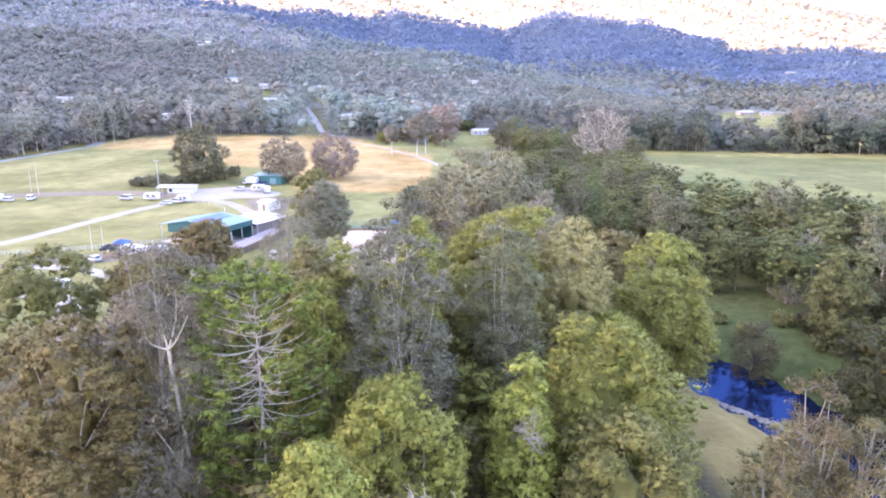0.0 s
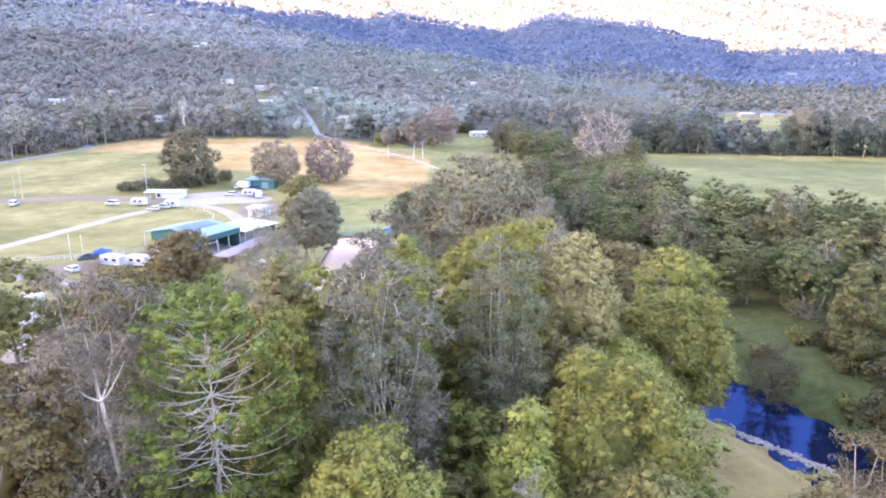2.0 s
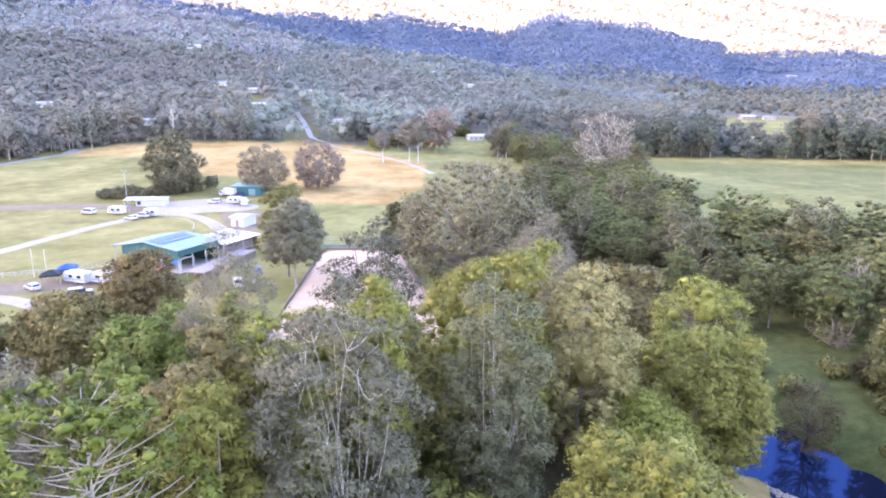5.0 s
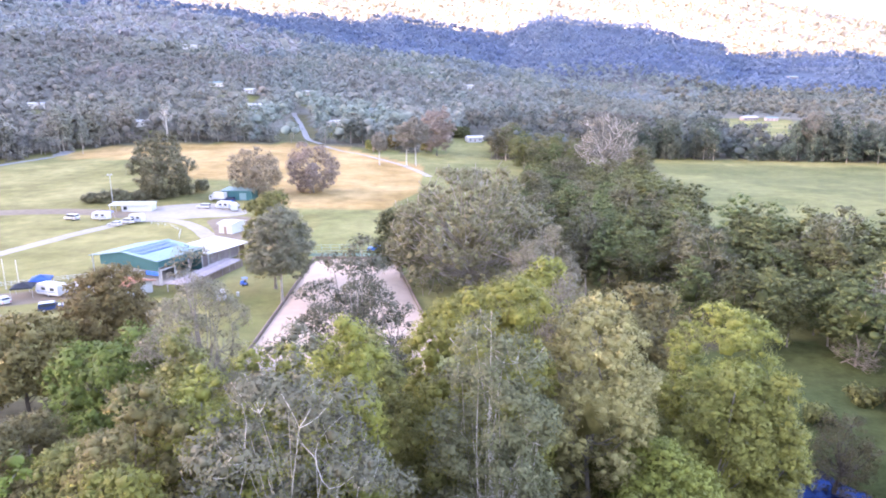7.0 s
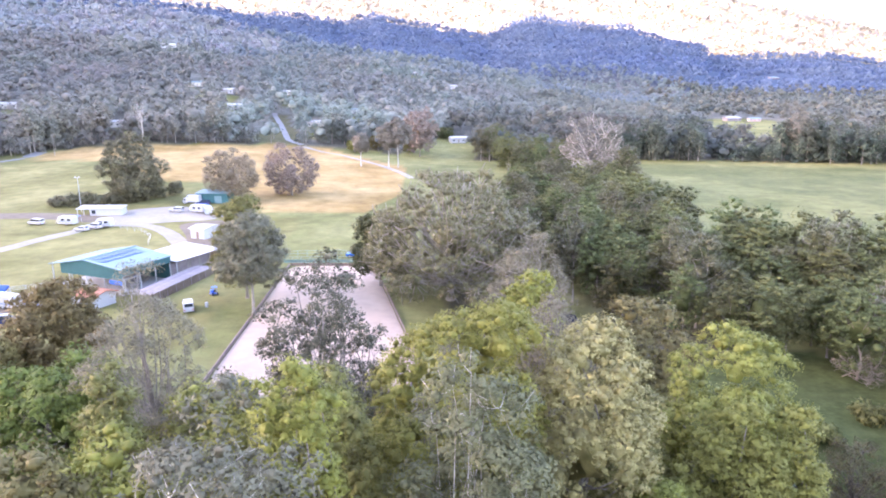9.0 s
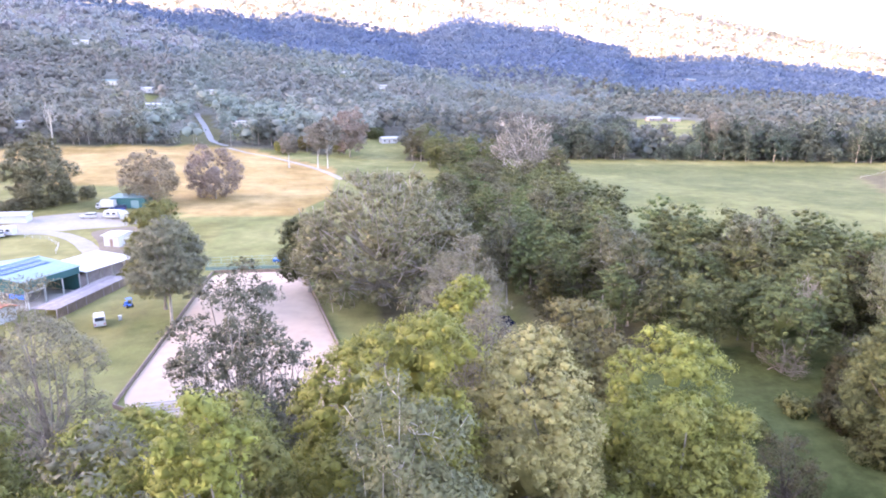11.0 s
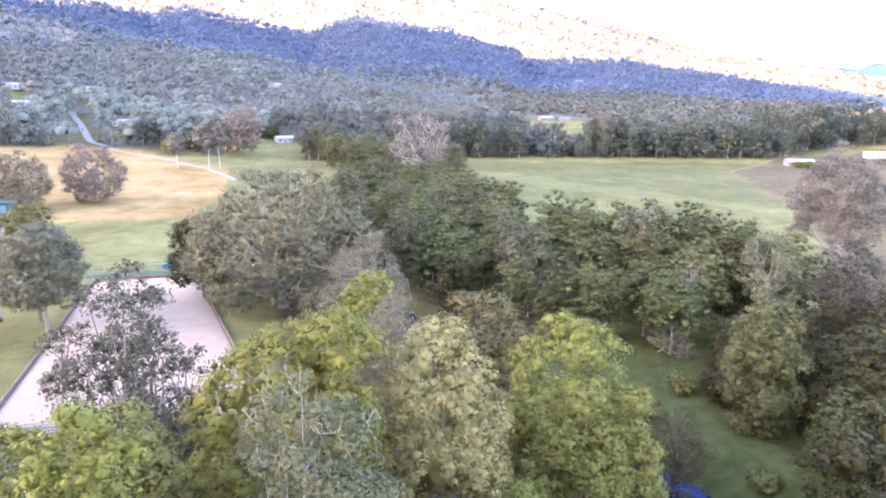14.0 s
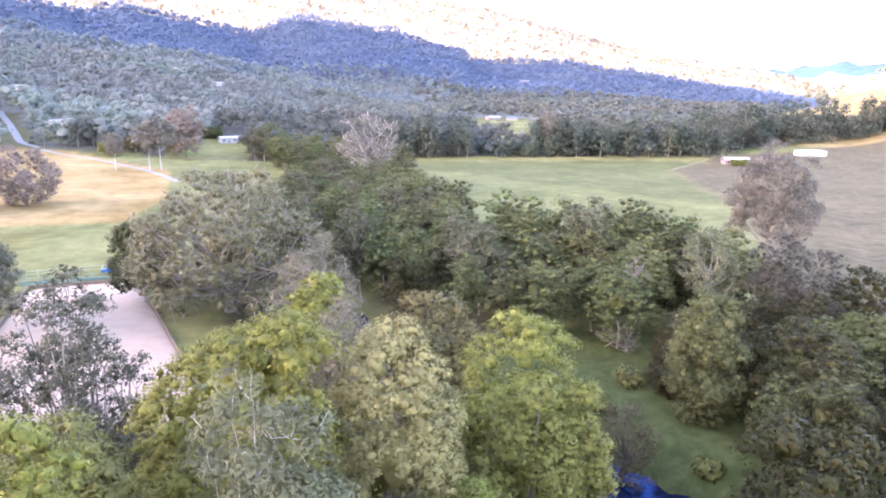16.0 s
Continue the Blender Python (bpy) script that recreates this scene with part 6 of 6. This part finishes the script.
car("van", -41.8, 154.8, 22, WHITE, "white van parked beside the arena")
car("suv", -13.8, 196.0, 85, material("blue_car_paint", (0.03, 0.12, 0.33), 0.25, spread=0.05), "blue car behind the arena fence")


def mower(x, y, turn):
    ob = thing("ride_on_mower", pose(x, y, zat(x, y), 0, 0, turn), "bright blue ride-on mower on the grass", "mower")
    part("hood", prism([(0.1, 0.45), (1.0, 0.45), (1.0, 0.8), (0.8, 0.95), (0.1, 1.0)], -0.35, 0.35, 0.05), BLUE, ob)
    part("seat", block((0, -0.5, 0.85), (0.5, 0.5, 0.12), 0.04), DARK, ob)
    part("seat_back", block((0, -0.76, 1.1), (0.5, 0.1, 0.45), 0.04), DARK, ob)
    part("deck", block((0, 0.1, 0.3), (1.2, 1.1, 0.2), 0.05), BLUE, ob)
    part("roll_bar", rod((-0.4, -0.9, 0.5), (-0.4, -0.9, 1.8), 0.04), BLUE, ob)
    part("roll_bar", rod((0.4, -0.9, 0.5), (0.4, -0.9, 1.8), 0.04), BLUE, ob)
    part("canopy", block((0, -0.6, 1.82), (1.1, 1.1, 0.06), 0.02), BLUE, ob)
    for s in (-1, 1):
        wheel(ob, s * 0.45, 0.8, 0.22, 0.18)
        wheel(ob, s * 0.5, -0.6, 0.34, 0.24)


mower(-40.0, 164.4, 40)


def drum(x, y, mat, label):
    ob = thing("drum", pose(x, y, zat(x, y)), label, "drum")
    part("body", rod((0, 0, 0.0), (0, 0, 0.88), 0.3, 14), mat, ob)
    for z in (0.3, 0.6, 0.87):
        part("hoop", rod((0, 0, z - 0.02), (0, 0, z + 0.02), 0.315, 14), mat, ob)


drum(-38.9, 156.6, WHITE, "white steel drum beside a parked van")


# ---- poles, fences and edging ----
def power_pole(x, y, height, label, arm=True, lamp=False):
    ob = thing("power_pole" if not lamp else "light_pole", pose(x, y, zat(x, y)), label, "pole")
    bm = bmesh.new()
    bmesh.ops.create_cone(bm, cap_ends=True, segments=10, radius1=0.15, radius2=0.08, depth=height, matrix=Matrix.Translation((0, 0, height / 2)))
    part("shaft", bm, POST if not lamp else GALV, ob)
    if arm:
        part("cross_arm", block((0, 0, height - 0.6), (2.2, 0.12, 0.12)), POST, ob)
        for a in (-1, -0.4, 0.4, 1):
            part("insulator", rod((a, 0, height - 0.54), (a, 0, height - 0.3), 0.05, 6), LAMP, ob)
    if lamp:
        part("bracket", block((0, 0, height), (1.5, 0.1, 0.1)), GALV, ob)
        for a in (-0.6, 0.6):
            part("floodlight", block((a, -0.1, height + 0.15), (0.55, 0.3, 0.4), 0.03), LAMP, ob)


for x, y, h, k in ((-211.5, 421.3, 12.5, "arm"), (-226.9, 424.4, 12.5, "arm"), (-77, 486, 11, "arm"), (-102, 500, 11, "arm"), (-5, 505, 11, "arm")):
    power_pole(x, y, h, "weathered timber power pole with a cross-arm")
power_pole(-112.4, 254.6, 11.5, "tall steel light pole at the showground", False, True)
for x, y, h in ((-153.5, 244, 12.5), (-160, 250, 8)):
    power_pole(x, y, h, "plain weathered pole at the edge of the sports field", False)
for x, y in ((-90.1, 161.6), (-86.8, 161.0)):
    ob = thing("goal_post", pose(x, y, zat(x, y)), "tall white timber post on the sports field", "post")
    part("shaft", rod((0, 0, 0), (0, 0, 6.6), 0.08), CREAM, ob)
    part("foot_pad", rod((0, 0, 0), (0, 0, 0.15), 0.22), CONCRETE, ob)


def rail_fence(name, line, gap, height, rails, mat, label, r=0.06, mesh_mat=None):
    """Posts and rails along a line."""
    line = np.asarray(line, float)
    ob = thing(name, Matrix.Identity(4), label, "fence")
    for a, b in zip(line[:-1], line[1:]):
        n = max(1, round(float(np.hypot(*(b - a))) / gap))
        for k in range(n + 1):
            p = a + (b - a) * k / n
            z = zat(*p)
            part("post", rod((p[0], p[1], z - 0.1), (p[0], p[1], z + height), r, 6), mat, ob)
            if k < n:
                q = a + (b - a) * (k + 1) / n
                zq = zat(*q)
                for h in rails:
                    part("rail", rod((p[0], p[1], z + h), (q[0], q[1], zq + h), r * 0.7, 5), mat, ob)
                if mesh_mat:
                    bm = bmesh.new()
                    vs = [bm.verts.new(c) for c in ((p[0], p[1], z + 0.1), (q[0], q[1], zq + 0.1), (q[0], q[1], zq + 0.85), (p[0], p[1], z + 0.85))]
                    bm.faces.new(vs)
                    bmesh.ops.solidify(bm, geom=bm.faces[:], thickness=0.04)
                    part("panel", bm, mesh_mat, ob)


rail_fence("fence", [(-112, 156), (-99, 160), (-88, 164.5), (-78, 169.5), (-72, 172)], 2.6, 1.2, (0.4, 0.75, 1.1), WHITE, "white post-and-rail fence along the sports field")
rail_fence("fence", [(-31, 190), (-20, 190.3), (-8, 190)], 2.2, 1.7, (0.6, 1.1, 1.6), GREEN_NET, "grey-green rail fence behind the arena", 0.05, GREEN_NET)
rail_fence("fence", [(-31, 190), (-31, 196), (-19, 197), (-8, 196)], 2.6, 1.7, (0.9, 1.6), GREEN_NET, "grey-green yard fence behind the arena", 0.05)
rail_fence("fence", [(262, 339), (345, 392)], 8, 1.1, (0.5, 1.0), POST, "thin wire fence between pasture and field", 0.05)


rail_fence("fence", [(-88, 229), (-80, 225), (-74.5, 218), (-72, 210)], 3.0, 1.1, (0.55, 1.05), WHITE, "low white rail curving beside the gravel track", 0.045)


def edging():
    ob = thing("arena_edging", Matrix.Identity(4), "low brown timber boards edging the sand arena", "edging")
    pts = np.array(ARENA + ARENA[:1], float)
    for a, b in zip(pts[:-1], pts[1:]):
        n = max(1, int(np.hypot(*(b - a)) / 4.0))
        ang = math.atan2(*(b - a)[::-1])
        out = np.array([(b - a)[1], -(b - a)[0]]) / np.hypot(*(b - a))
        for k in range(n):
            p = a + (b - a) * (k + 0.5) / n - out * 0.25
            part("board", block((p[0], p[1], zat(*p) + 0.3), (float(np.hypot(*(b - a))) / n - 0.04, 0.25, 0.6), 0.02, ang), BROWN, ob)


edging()


def bleachers(x, y, turn):
    ob = thing("timber_steps", pose(x, y, zat(x, y), 0, 0, turn), "stack of grey timber rails at the arena end", "rails")
    for k in range(5):
        part("rail", block((0, k * 0.55, 0.2 + 0.12 * k), (6.5, 0.28, 0.12), 0.02), POST, ob)
    for s in (-3, 3):
        part("bearer", block((s, 1.1, 0.12), (0.16, 2.9, 0.24)), POST, ob)


bleachers(-22, 118.2, 5)

# ---- far houses ----
for x, y, w, d, h, turn, wall, roof, label in (
        (-302, 857, 16, 9, 4.5, 20, WHITE, WHITE_METAL, "white house high on the wooded hillside"),
        (-3.7, 896, 13, 8, 4, -10, WHITE, WHITE_METAL, "pale-roofed house among hillside trees"),
        (29, 533, 11, 8, 3.6, 15, WHITE, WHITE_METAL, "white farmhouse in a clearing by the road"),
        (40, 541, 8, 6, 3.2, -20, CREAM, WHITE_METAL, "cream cottage with a pale metal roof"),
        (345, 757, 17, 9, 3.2, 12, BOARD, WHITE_METAL, "wide white farmhouse across the valley"),
        (364, 745, 12, 8, 3.2, -10, BOARD, TEAL_ROOF, "white house with a blue-green roof"),
        (-309, 543, 11, 8, 3.6, 30, CREAM, WHITE_METAL, "cream house among the roadside trees"),
        (-212, 673, 13, 8, 4, 20, CREAM, TEAL_ROOF, "hillside house with a blue-green roof"),
        (-177, 660, 12, 8, 4, -15, WHITE, WHITE_METAL, "hillside house with a pale metal roof"),
        (-157, 604, 11, 8, 3.8, 12, WHITE, WHITE_METAL, "white hillside cottage below the forest"),
        (-83, 566, 14, 8, 3.6, 10, CREAM, WHITE_METAL, "cream roadside house with a white roof"),
        (703, 1355, 26, 9, 3.5, 24, BOARD, TEAL_ROOF, "long shed roof on the shaded ridge"),
        (-211, 510, 15, 9, 3.8, 10, CREAM, WHITE_METAL, "low house behind trees with a pale roof"),
        (-130, 700, 12, 8, 3.4, 14, CREAM, WHITE_METAL, "cream house on the wooded slope"),
        (-60, 640, 11, 7, 3.2, -8, WHITE, TEAL_ROOF, "white cottage with a blue-green roof among gums"),
        (39, 831, 10, 7, 4, 0, WHITE, WHITE_METAL, "small white house in the hillside forest"),
        (326, 357, 15, 9, 3.2, -25, BOARD, WHITE_METAL, "low white farmhouse beside the pasture"),
        (338, 350, 9, 7, 3.0, -25, BOARD, WHITE_METAL, "white outbuilding beside the farmhouse")):
    cottage(x, y, w, d, h, turn, wall, roof, label)


def bush(x, y, R, h, leaf, label, seed, name="bush", bark=BARK_DARK):
    rng = np.random.RandomState(seed)
    b, c = leafy(rng, h, R, base=0.0, puff=min(0.9, R * 0.4), leaves=24, leaf=(0.45, 0.32), limbs=0.3, trunk=0.1, most=90)
    return tree(pose(x, y, zat(x, y) - 0.1), b, c, bark, LEAF[leaf], label, name, "hedge" if leaf == "fieldgreen" else "")


for k, (x, y) in enumerate(((-124, 262.5), (-119, 263), (-115, 263.5), (-111, 264), (-107.5, 266), (-104, 270), (-101, 275), (-97, 281), (-93, 287))):
    bush(x, y, 3.0, 3.6 + (k % 3) * 0.7, "fieldgreen", "dark green hedge bush behind the white shed", 300 + k)
for k, (x, y) in enumerate(((319, 350), (323, 347), (331, 346))):
    bush(x, y, 2.6, 4.0, "lush", "dark green garden bush by the farmhouse", 320 + k)
for k, (x, y, r) in enumerate(((52, 104, 1.5), (44, 100, 1.3), (56, 88, 1.4), (60, 108, 1.8), (49, 110, 1.3), (62, 82, 1.6))):
    bush(x, y, r, r * 1.1, "green", "low green shrub on the creek flat", 340 + k, "shrub")


# ---- fallen limbs on the creek bank ----
for x, y, tip, turn, R, seed in ((65.0, 121.0, 62, 30, 2.6, 371), (67.5, 119.5, 70, 200, 1.8, 372), (77.0, 120.0, 48, 120, 1.8, 373)):
    tree(pose(x, y, zat(x, y) + 0.2, tip, 0, turn), bare(np.random.RandomState(seed), 5.6, R, 0.1, 22, 0.09), None, BARK_GREY, None, "fallen bleached tree limb on the creek bank", "fallen_branch")
